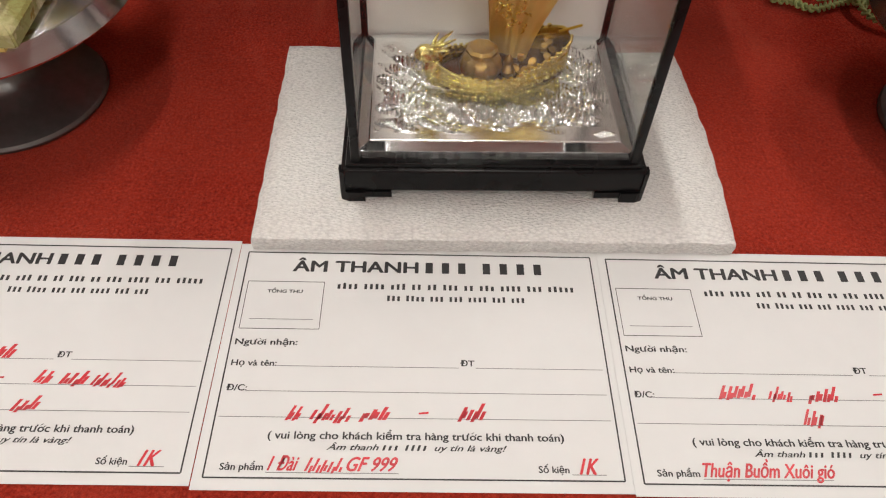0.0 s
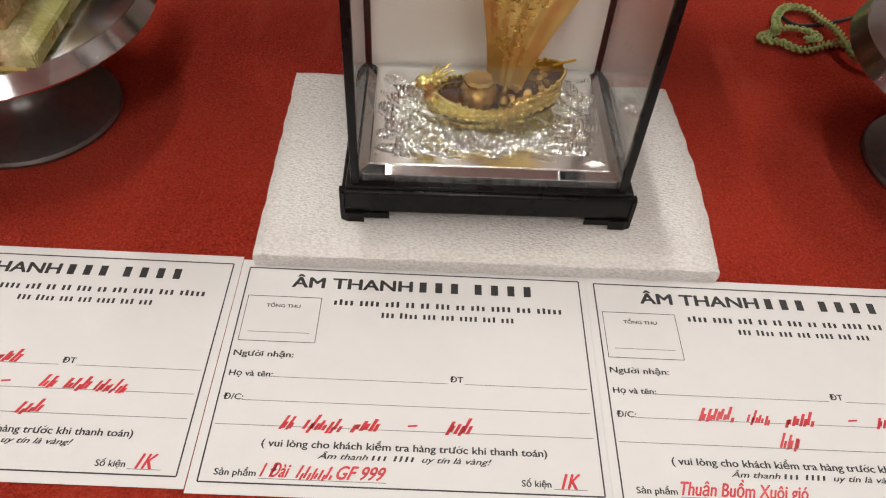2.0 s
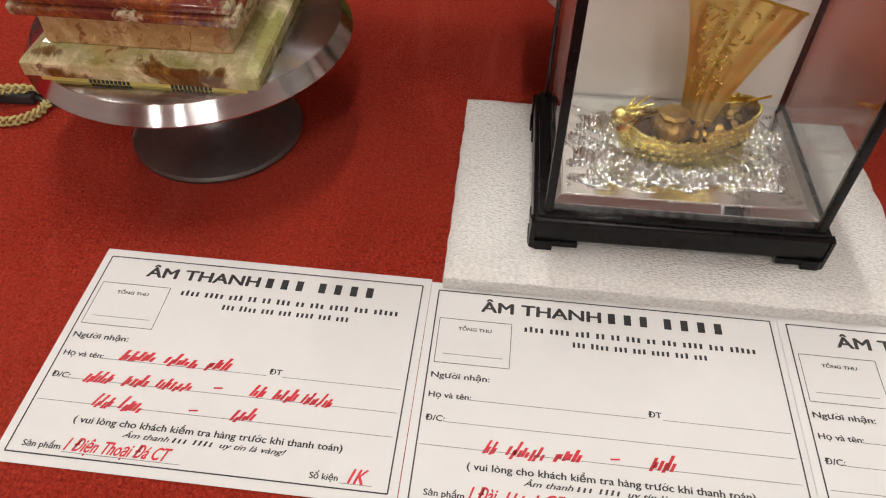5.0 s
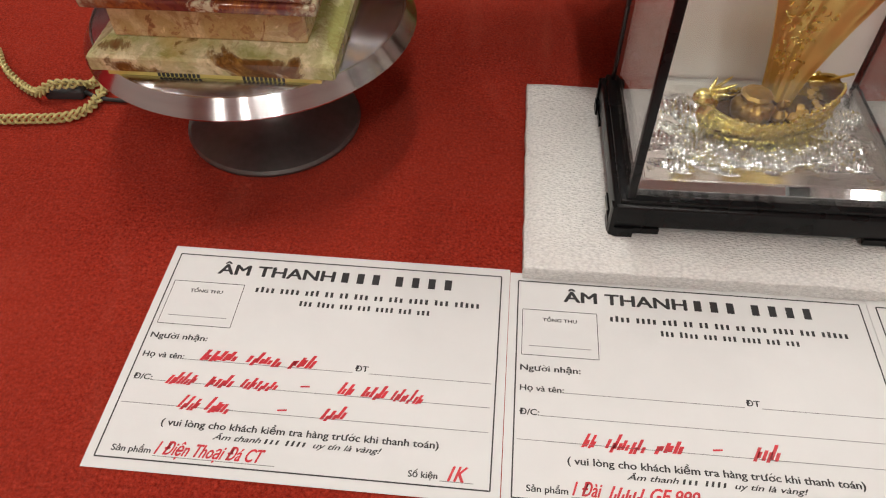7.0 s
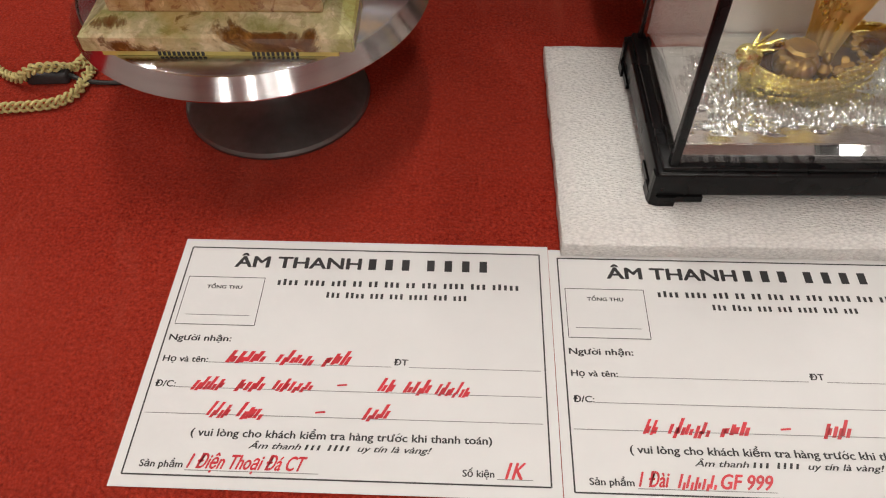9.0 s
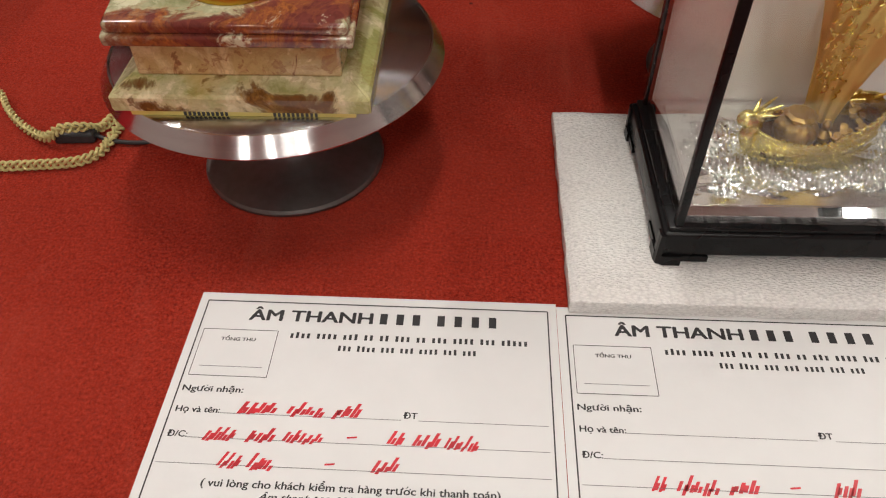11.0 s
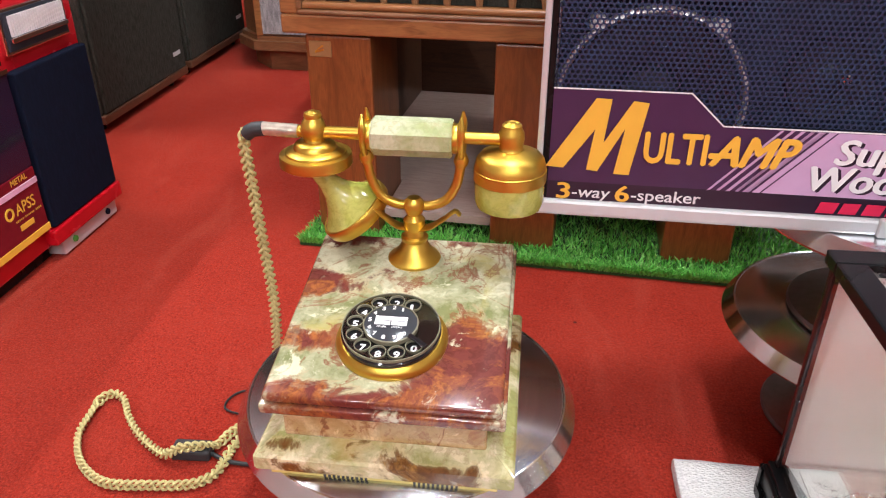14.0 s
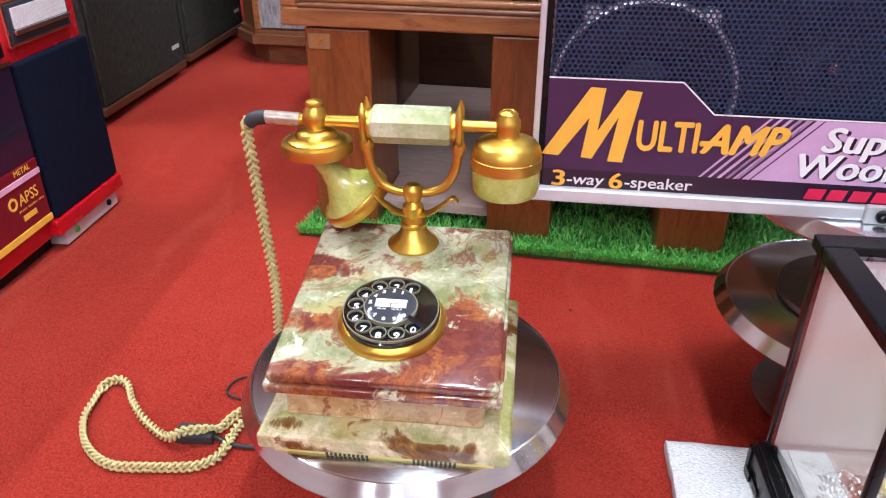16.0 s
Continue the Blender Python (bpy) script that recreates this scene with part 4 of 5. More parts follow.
# ---- onyx telephone ----
def telephone():
    p = thing("telephone", pose(-0.3475, 0.580, 0.1366), "antique style telephone of green and red onyx with gold fittings", "telephone")
    # y runs back from the front face, x across
    und = box(-0.088, 0.0055, 0.0, 0.088, 0.210, 0.006)
    part("bottom_plate", und, YELLOW_PLASTIC, p, "yellowed plastic bottom plate")
    for x0 in (-0.046, 0.024):
        for k in range(10):
            part("vent_slot", box(x0 + k * 0.0036, 0.0040, 0.0008, x0 + k * 0.0036 + 0.0018, 0.0060, 0.0048), DARK_RUBBER, p)
    plinth = bmesh.new()
    levels = [(0.1005, 0.002, 0.006), (0.1005, 0.002, 0.0175), (0.0985, 0.0045, 0.0200), (0.085, 0.019, 0.0275), (0.083, 0.023, 0.0285)]
    rings = []
    for hw, inset, z in levels:
        rings.append([plinth.verts.new(q) for q in ((-hw, inset, z), (hw, inset, z), (hw, 0.224 - inset, z), (-hw, 0.224 - inset, z))])
    for a, b in zip(rings, rings[1:]):
        for k in range(4):
            plinth.faces.new((a[k], a[(k + 1) % 4], b[(k + 1) % 4], b[k]))
    plinth.faces.new(rings[0][::-1])
    plinth.faces.new(rings[-1])
    bmesh.ops.bevel(plinth, geom=[e for e in plinth.edges if abs((e.verts[0].co - e.verts[1].co).z) > 0.002], offset=0.0015, segments=2, affect="EDGES")
    part("plinth", plinth, ONYX_BASE, p, "green and cream onyx plinth")
    mid = box(-0.0785, 0.018, 0.028, 0.0785, 0.194, 0.062, 0.002, 2)
    for v in mid.verts:
        if v.co.z > 0.045:
            v.co.z += 0.157 * (v.co.y - 0.02)
    part("middle_block", mid, ONYX_MID, p, "tan veined onyx block")
    tilt = pose(0.0010, 0.003, 0.0605, 9.0)
    slab = box(-0.0912, 0, 0, 0.0912, 0.206, 0.0095, 0.0022, 3)
    box(-0.0885, 0.0030, 0.0085, 0.0885, 0.2030, 0.0185, 0.0034, 4, slab)
    part("top_slab", turn(slab, tilt), ONYX_TOP, p, "polished red brown and green onyx slab", True)
    d = tilt @ pose(-0.0015, 0.0675, 0.0184)
    ring = part("dial_ring", lathe([(0.030, 0), (0.0435, 0.0002), (0.0440, 0.003), (0.0425, 0.0065), (0.0395, 0.009), (0.030, 0.009)], 72, d), GOLD, p, "gold ring round the dial", True)
    part("dial_plate", lathe([(0, 0.006), (0.0390, 0.006), (0.0390, 0.0120), (0.0380, 0.0130), (0, 0.0130)], 72, d), DIAL_BLACK, p, "black number plate", True)
    # finger wheel with holes, and the numbers that show in them
    wheel = bmesh.new()
    bmesh.ops.create_circle(wheel, segments=96, radius=0.0378)
    bmesh.ops.create_circle(wheel, segments=64, radius=0.0205)
    place = {}
    for k, ch in enumerate("1234567890"):
        a = radians(62 + 28.2 * k)
        place[ch] = a
        bmesh.ops.create_circle(wheel, segments=20, radius=0.0060, matrix=pose(0.0288 * math.cos(a), 0.0288 * math.sin(a), 0))
    bmesh.ops.triangle_fill(wheel, use_beauty=True, use_dissolve=False, edges=wheel.edges[:])
    ext = bmesh.ops.extrude_face_region(wheel, geom=wheel.faces[:])
    for v in ext["geom"]:
        if isinstance(v, bmesh.types.BMVert):
            v.co.z += 0.0016
    part("finger_wheel", turn(wheel, d @ pose(0, 0, 0.0139)), CLEAR_PLASTIC, p, "clear plastic finger wheel with ten holes")
    for a in place.values():
        part("hole_rim", lathe([(0.0059, 0), (0.0066, 0), (0.0066, 0.0021), (0.0059, 0.0021)], 24, d @ pose(0.0288 * math.cos(a), 0.0288 * math.sin(a), 0.0138)), DIAL_RIM, p, "", True)
    part("wheel_rim", lathe([(0.0374, 0.0136), (0.0382, 0.0136), (0.0382, 0.0160), (0.0374, 0.0160)], 72, d), DIAL_RIM, p, "", True)
    part("hub_rim", lathe([(0.0205, 0.0150), (0.0215, 0.0150), (0.0215, 0.0186), (0.0205, 0.0190)], 64, d), DIAL_RIM, p, "", True)
    part("dial_hub", lathe([(0, 0.0125), (0.0205, 0.0125), (0.0205, 0.0182), (0.0195, 0.0188), (0, 0.0188)], 64, d), DIAL_GREY, p, "", True)
    for ch, a in place.items():
        part("digit", turn(lettering(ch, -0.0024, -0.0030, 0.0048 if ch != "1" else 0.0022, 0.0064, 0, 0.03), d @ pose(0.0288 * math.cos(a), 0.0288 * math.sin(a) - 0.0008, 0.0133)), WHITE, p, "white digit")
        part("digit", turn(lettering(ch, -0.0013, -0.0017, 0.0029 if ch != "1" else 0.0013, 0.0040, 0, 0.03), d @ pose(0.0168 * math.cos(a), 0.0168 * math.sin(a), 0.0191)), WHITE, p, "white digit")
    part("name_card", box(-0.0125, 0.0022, 0, 0.0125, 0.0066, 0.0003), WHITE, p, "white card strip").matrix_basis = d @ pose(0, 0, 0.0189)
    part("name_card", box(-0.0125, -0.0028, 0, -0.0005, 0.0014, 0.0003), WHITE, p, "white card strip").matrix_basis = d @ pose(0, 0, 0.0189)
    part("name_card", box(0.0004, -0.0028, 0, 0.0125, 0.0014, 0.0003), WHITE, p, "white card strip").matrix_basis = d @ pose(0, 0, 0.0189)
    part("dial_word", turn(lettering("FEUER", -0.0100, -0.0060, 0.0072, 0.0019), d @ pose(0, 0, 0.0191)), WHITE, p)
    part("dial_word", turn(lettering("NOTRUF", 0.0015, -0.0060, 0.0082, 0.0019), d @ pose(0, 0, 0.0191)), WHITE, p)
    part("finger_stop", turn(box(0.020, -0.0022, 0.0184, 0.0385, 0.0022, 0.0204, 0.0008, 1), d @ pose(0, 0, 0, 0, 0, -38)), DIAL_BLACK, p)
    # cradle
    cx, cy, zb = 0.0012, 0.179, 0.0943
    cr = pose(cx, cy - 0.003, 0.1025) @ Matrix.Diagonal((1, 1, 0.86, 1))
    part("cradle_base", lathe([(0, 0), (0.0245, 0), (0.0248, 0.002), (0.0238, 0.0045), (0.0185, 0.008), (0.0135, 0.015), (0.0110, 0.022), (0.0120, 0.024), (0.0120, 0.0265), (0.0090, 0.028), (0.0085, 0.036), (0, 0.036)], 48, cr), GOLD, p, "gold bell-shaped base", True)
    part("cradle_stem", lathe([(0, 0.034), (0.0085, 0.034), (0.0095, 0.037), (0.0095, 0.046), (0.0080, 0.048), (0.0055, 0.051), (0.0075, 0.054), (0.0090, 0.060), (0.0085, 0.066), (0.0055, 0.070), (0, 0.071)], 40, cr), GOLD, p, "", True)
    for sx in (-1, 1):
        line, _ = smooth_path([(sx * 0.004, 0, 0.036), (sx * 0.015, -0.001, 0.0405), (sx * 0.027, -0.001, 0.0500), (sx * 0.036, -0.001, 0.0585), (sx * 0.0405, -0.001, 0.0545)], 22)
        wing = tube(line, 0.0017, 8)
        for v in wing.verts:
            v.co.y = v.co.y * 5.0 * (1 - 0.5 * abs(v.co.x) / 0.04)
        part("rest_wing", turn(wing, cr), GOLD, p, "", True)
        line, _ = smooth_path([(sx * 0.003, 0, 0.0605), (sx * 0.014, 0, 0.0600), (sx * 0.028, 0, 0.0665), (sx * 0.037, 0, 0.082), (sx * 0.0405, 0, 0.101)], 26)
        part("yoke_arm", tube([q + Vector((cx, cy, zb)) for q in line], 0.0042, 10), GOLD, p, "", True)
        part("yoke_knuckle", lathe([(0, -0.006), (0.005, -0.005), (0.0066, 0), (0.005, 0.005), (0.0035, 0.008), (0, 0.009)], 20, pose(cx, cy, zb) @ pose(sx * 0.0405, 0, 0.103)), GOLD, p, "", True)
        for sy in (-1, 1):
            line, _ = smooth_path([(sx * 0.0405, sy * 0.002, 0.106), (sx * 0.041, sy * 0.008, 0.112), (sx * 0.041, sy * 0.0115, 0.124), (sx * 0.041, sy * 0.0095, 0.138), (sx * 0.041, sy * 0.0085, 0.143)], 16)
            part("yoke_prong", tube([q + Vector((cx, cy, zb)) for q in line], [0.0030] * 10 + [0.0032, 0.0034, 0.0032, 0.0026, 0.0018, 0.0010], 8), GOLD, p, "", True)
    return p


telephone()


def handset():
    h = thing("telephone_handset", pose(-0.3468, 0.7595, 0.3530), "gold and pale green onyx telephone handset resting in its cradle", "telephone handset")
    ax = pose(0, 0, 0, 0, 90, 0)
    grip = lathe([(0, -0.0340), (0.0150, -0.0340), (0.0166, -0.0320), (0.0166, 0.0320), (0.0150, 0.0340), (0, 0.0340)], 8, ax @ pose(0, 0, 0, 0, 0, 22.5))
    part("grip", grip, ONYX_GRIP, h, "eight-sided pale green onyx grip")
    part("rod", tube([Vector((-0.110, 0, 0.001)), Vector((0.084, 0, 0.001))], 0.0052, 16), GOLD, h, "", True)
    part("end_sleeve", tube([Vector((-0.129, 0, 0.002)), Vector((-0.098, 0, 0.001))], 0.0060, 16), WORN, h, "worn silver sleeve", True)
    for x in (-0.036, 0.036):
        part("collar", lathe([(0.004, -0.003), (0.012, -0.003), (0.013, 0), (0.012, 0.003), (0.004, 0.003)], 28, pose(x, 0, 0) @ ax), GOLD, h, "", True)
    knob = [(0, 0.0165), (0.003, 0.0165), (0.0045, 0.0155), (0.0070, 0.0148), (0.0078, 0.0125), (0.0072, 0.0105), (0.0095, 0.0070), (0.0112, 0.0010), (0.0104, -0.0050), (0.0086, -0.0080), (0.0090, -0.0095)]
    part("mouth_flange", lathe(knob + [(0.0150, -0.0105), (0.0175, -0.0125), (0.0185, -0.0160), (0.0225, -0.0165), (0.0255, -0.0185), (0.0260, -0.0205), (0.0308, -0.0210), (0.0312, -0.0225), (0.0312, -0.0300), (0.0295, -0.0315), (0, -0.0315)], 56, pose(-0.0845, 0, 0.003)), GOLD, h, "turned gold flange", True)
    horn = pose(-0.0915, 0, -0.0270) @ pose(0, 0, 0, 12, -36, 0)
    part("mouth_horn", lathe([(0, 0.002), (0.0085, 0.002), (0.0075, -0.012), (0.0085, -0.023), (0.0118, -0.034), (0.0185, -0.045), (0.0260, -0.053), (0.0318, -0.058), (0, -0.058)], 56, horn), ONYX_PALE, h, "pale green onyx horn", True)
    part("mouth_cap", lathe([(0, -0.0575), (0.0332, -0.0575), (0.0340, -0.0590), (0.0340, -0.0665), (0.0315, -0.0705), (0.018, -0.0735), (0, -0.0740)], 56, horn), GOLD, h, "gold cap", True)
    part("ear_dome", lathe([(0, 0.0145), (0.003, 0.0150), (0.0045, 0.0135), (0.0060, 0.0145), (0.0082, 0.0125), (0.0084, 0.0100), (0.0104, 0.0065), (0.0108, 0.0), (0.0096, -0.0055), (0.0108, -0.0080), (0.0190, -0.0100), (0.0252, -0.0125), (0.0284, -0.0165), (0.0297, -0.0215), (0.0300, -0.0245), (0.0306, -0.0250), (0.0306, -0.0345), (0, -0.0345)], 56, pose(0.0822, 0, 0.001)), GOLD, h, "gold dome over the earpiece", True)
    part("ear_cup", lathe([(0, -0.0345), (0.0298, -0.0345), (0.0298, -0.0520), (0.0275, -0.0585), (0.0210, -0.0610), (0, -0.0615)], 56, pose(0.0822, 0, 0.001)), ONYX_PALE, h, "pale green onyx earpiece", True)
    sl, _ = smooth_path([(-0.128, 0, 0.002), (-0.138, 0, 0.0005), (-0.1445, 0.001, -0.004)], 12)
    part("black_sleeve", tube(sl, 0.0064, 14), DARK_RUBBER, h, "black rubber sleeve", True)


handset()


def cord(line, radius, pitch, material, label):
    c = thing("braided_cord", pose(0, 0, 0), label, "cord")
    for strand in braid(line, radius, pitch):
        part("strand", strand, material, c, "", True)


CORD = [(-0.4905, 0.7615, 0.354), (-0.4960, 0.764, 0.340), (-0.4955, 0.768, 0.300), (-0.4940, 0.772, 0.240), (-0.4930, 0.778, 0.180), (-0.4970, 0.786, 0.130), (-0.505, 0.794, 0.070),
        (-0.515, 0.797, 0.022), (-0.530, 0.788, 0.009), (-0.551, 0.760, 0.008), (-0.560, 0.739, 0.008), (-0.570, 0.723, 0.020), (-0.588, 0.713, 0.024), (-0.607, 0.715, 0.012), (-0.632, 0.731, 0.007), (-0.656, 0.750, 0.007), (-0.678, 0.774, 0.007),
        (-0.694, 0.797, 0.007), (-0.710, 0.806, 0.007), (-0.721, 0.796, 0.007), (-0.720, 0.766, 0.007), (-0.716, 0.740, 0.007), (-0.706, 0.719, 0.007), (-0.691, 0.699, 0.007),
        (-0.669, 0.682, 0.007), (-0.645, 0.674, 0.007), (-0.614, 0.676, 0.007), (-0.573, 0.681, 0.007), (-0.555, 0.689, 0.007), (-0.545, 0.705, 0.007), (-0.543, 0.735, 0.007), (-0.535, 0.760, 0.007), (-0.505, 0.785, 0.007), (-0.455, 0.80, 0.007)]
cord(CORD, 0.0056, 0.022, ROPE, "plaited yellow-green telephone cord looped on the carpet")

pl = thing("cable_plug", pose(-0.583, 0.729, 0.0005, 0, 0, 3), "small black cable joint box lying under the plaited cord", "plug")
part("body", box(-0.021, -0.0105, 0, 0.021, 0.0105, 0.013, 0.003, 2), DARK_RUBBER, pl)
part("lead", tube(smooth_path([(0.019, -0.002, 0.006), (0.045, -0.012, 0.004), (0.085, -0.010, 0.003), (0.13, 0.02, 0.003)], 20)[0], 0.0024, 8), CABLE, pl)
wire = part("thin_wire", tube(smooth_path([(-0.44, 0.845, 0.1385), (-0.455, 0.865, 0.125), (-0.485, 0.87, 0.03), (-0.52, 0.85, 0.003), (-0.57, 0.83, 0.003), (-0.575, 0.80, 0.003), (-0.53, 0.79, 0.003)], 60)[0], 0.0014, 6), CABLE)
tagged(wire, "thin black wire trailing off behind the telephone", "wire")

GC = [(0.580, 0.828, 0.010), (0.568, 0.835, 0.012), (0.557, 0.847, 0.013), (0.553, 0.867, 0.016), (0.551, 0.897, 0.016), (0.547, 0.928, 0.010), (0.541, 0.952, 0.008), (0.527, 0.961, 0.008), (0.507, 0.956, 0.008), (0.490, 0.931, 0.008),
      (0.484, 0.905, 0.008), (0.468, 0.894, 0.008), (0.459, 0.888, 0.008), (0.466, 0.880, 0.008), (0.481, 0.879, 0.008), (0.492, 0.870, 0.007), (0.505, 0.865, 0.007), (0.523, 0.872, 0.007), (0.545, 0.881, 0.007), (0.565, 0.881, 0.007), (0.590, 0.876, 0.007), (0.640, 0.870, 0.007)]
cord(GC, 0.0056, 0.022, ROPE_GREEN, "plaited green telephone cord in a loose loop on the carpet")
GC2 = [(0.472, 0.893, 0.016), (0.490, 0.899, 0.015), (0.510, 0.910, 0.008), (0.524, 0.905, 0.008), (0.529, 0.890, 0.010), (0.520, 0.876, 0.016), (0.505, 0.872, 0.017)]
cord(GC2, 0.0050, 0.022, ROPE_GREEN, "short plaited green cord end lying over the loop")
tagged(part("thin_wire", tube(smooth_path([(0.500, 0.95, 0.003), (0.516, 0.927, 0.003), (0.543, 0.930, 0.003), (0.572, 0.939, 0.003), (0.61, 0.955, 0.003), (0.68, 0.98, 0.003)], 40)[0], 0.0022, 8), CABLE), "thin black cable on the carpet beside the green cord", "wire")


# ---- portable stereo on the turntable stack ----
def hex_grille(x0, x1, z0, z1, pitch, hole, y, thick):
    """A sheet with round holes in close-packed rows."""
    bm, known = bmesh.new(), {}

    def vert(x, z):
        k = (round(x * 2e4), round(z * 2e4))
        if k not in known:
            known[k] = bm.verts.new((x, y, z))
        return known[k]

    R = pitch / math.sqrt(3)
    rows = int((z1 - z0) / (1.5 * R))
    cols = int((x1 - x0) / pitch)
    for j in range(rows):
        for i in range(cols):
            cx, cz = x0 + pitch * (i + 0.5 * (j % 2) + 0.5), z0 + R + 1.5 * R * j
            out = [vert(cx + R * math.sin(math.pi * k / 3), cz + R * math.cos(math.pi * k / 3)) for k in range(6)]
            inn = [bm.verts.new((cx + hole * math.sin(math.pi * k / 3), y, cz + hole * math.cos(math.pi * k / 3))) for k in range(6)]
            dee = [bm.verts.new((v.co.x, y + thick, v.co.z)) for v in inn]
            for k in range(6):
                l = (k + 1) % 6
                bm.faces.new((out[k], out[l], inn[l], inn[k]))
                bm.faces.new((inn[k], inn[l], dee[l], dee[k]))
    return bm


def portable_stereo():
    s = thing("portable_stereo", pose(-0.2405, 0.789, 0.2735, 0, 0, -2.0), "large silver portable stereo with dark metal grille and purple label", "portable stereo")
    W, D, H = 0.75, 0.19, 0.36
    part("body", box(0, 0.045, 0.0, W, D, H, 0.004, 2), SILVER_PAINT, s, "silver plastic body")
    part("frame_strip", box(-0.0025, 0, 0, W, 0.046, 0.015, 0.003, 2), SILVER_PAINT, s, "silver lower edge of the front")
    part("frame_strip", box(-0.0025, 0, 0.015, 0.0030, 0.046, H, 0.0015, 2), SILVER_PAINT, s)
    part("frame_strip", box(0, 0, H - 0.015, W, 0.046, H, 0.003, 2), SILVER_PAINT, s)
    part("frame_strip", box(W - 0.006, 0, 0.017, W, 0.046, H - 0.015, 0.0015, 2), SILVER_PAINT, s)
    part("inner_edge", box(0.0030, 0.003, 0.015, 0.0085, 0.046, H - 0.015, 0.001, 1), BLACK, s)
    part("chamber", box(0.0105, 0.040, 0.017, W - 0.006, 0.045, H - 0.015), VOID, s)
    part("grille", hex_grille(0.0085, 0.352, 0.090, H - 0.015, 0.0047, 0.00185, 0.006, 0.0008), GRILLE, s, "dark perforated metal grille")
    part("grille_panel", box(0.352, 0.005, 0.017, W - 0.006, 0.0075, H - 0.015), GRILLE, s)
    wx, wz = 0.088, 0.103
    face = pose(wx, 0.0265, wz, 90, 0, 0)
    part("woofer_ring", lathe([(0.0735, 0.008), (0.0780, 0.008), (0.0795, 0.0130), (0.0780, 0.0170), (0.0755, 0.0180), (0.0735, 0.0150)], 72, face), RING_METAL, s, "chrome woofer ring", True)
    part("woofer_cone", lathe([(0, -0.005), (0.030, -0.0055), (0.070, 0.004), (0.070, 0.006), (0.030, -0.003), (0.026, 0.004), (0, 0.010)], 60, face), CONE, s, "", True)
    for a in (-145, -37, 37, 143):
        q = radians(a + 90)
        part("ring_screw", lathe([(0, 0), (0.007, 0), (0.007, 0.015), (0.004, 0.018), (0, 0.018)], 16, pose(wx + 0.080 * math.cos(q), 0.0275, wz + 0.080 * math.sin(q), 90)), BRIGHT_RING, s, "", True)
    part("tweeter", lathe([(0, 0), (0.034, 0), (0.034, 0.006), (0.028, 0.004), (0.010, 0.008), (0, 0.012)], 40, pose(0.232, 0.036, 0.125, 90)), CONE, s, "", True)
    part("tweeter_dome", lathe([(0, 0.008), (0.006, 0.010), (0.004, 0.016), (0, 0.017)], 20, pose(0.238, 0.028, 0.130, 90)), CHROME, s, "", True)
    part("upper_plate", box(0.030, 0.010, 0.194, 0.160, 0.036, 0.240, 0.002, 1), BRIGHT_RING, s)
    # printed label on the front of the grille
    F = 0.0045

    def flat(name, pts, mat, y=F, label="", th=0.0002):
        bm = outline(pts, 0, th)
        return part(name, turn(bm, Matrix.Translation((0, y, -0.002)) @ Matrix.Rotation(radians(90), 4, "X")), mat, s, label)

    def words(body, x, z, w, h, mat, shear=0.0, bold=0.0, y=F - 0.0018):
        bm = lettering(body, x, z, w, h, shear, bold)
        return part("label_word", turn(bm, Matrix.Translation((0, y, -0.002)) @ Matrix.Rotation(radians(90), 4, "X")), mat, s)

    x9 = 0.51
    flat("label_field", [(0.0055, 0.034), (x9, 0.034), (x9, 0.0905), (0.149, 0.0905), (0.120, 0.117), (0.0055, 0.117)], PURPLE, F, "purple paper label")
    flat("label_edge", [(0.0055, 0.117), (0.120, 0.117), (0.149, 0.0905), (x9, 0.0905), (x9, 0.0917), (0.1495, 0.0917), (0.1205, 0.1182), (0.0055, 0.1182)], WHITE, F - 0.0002)
    flat("label_band", [(0.0055, 0.017), (x9, 0.017), (x9, 0.034), (0.0055, 0.034)], PLUM, F, "dark plum band")
    flat("label_lilac", [(0.168, 0.0342), (x9, 0.0342), (x9, 0.0903), (0.218, 0.0903)], LILAC, F - 0.0008, "lilac panel")
    for k in range(5):
        a = 0.150 + k * 0.0078
        flat("label_stripe", [(a - 0.005, 0.0342), (a - 0.005 + 0.0024 + 0.0004 * k, 0.0342), (a + 0.045 + 0.0024 + 0.0004 * k, 0.0903), (a + 0.045, 0.0903)], LILAC, F - 0.0008)
    for k in range(3):
        a = 0.171 + k * 0.0085
        flat("label_stripe", [(a, 0.0343), (a + 0.0030 - 0.0008 * k, 0.0343), (a + 0.050 + 0.0030 - 0.0008 * k, 0.0902), (a + 0.050, 0.0902)], PURPLE, F - 0.0012)
    big = [(0, 11), (105, 164), (140, 163), (130, 69), (188, 161), (223, 158), (196, 0), (160, 1), (176, 102), (122, 5), (96, 7), (108, 97), (42, 9)]
    flat("label_letter", [(0.0058 + px * 0.000366, 0.0440 + pz * 0.000408) for px, pz in big], ORANGE, F - 0.0022, "large orange capital M")
    words("ULTI-", 0.0872, 0.0570, 0.0620, 0.0270, ORANGE, 0.0, 0.035, F - 0.0022)
    words("AMP", 0.1415, 0.0575, 0.0720, 0.0260, ORANGE, 0.35, 0.045, F - 0.0024)
    words("3", 0.017, 0.0185, 0.0120, 0.0150, ORANGE, 0.0, 0.025)
    words("-way", 0.0305, 0.0205, 0.0335, 0.0105, WHITE, 0.15, 0.012)
    words("6", 0.068, 0.0185, 0.0125, 0.0150, ORANGE, 0.0, 0.025)
    words("-speaker", 0.082, 0.0205, 0.0590, 0.0105, WHITE, 0.0, 0.012)
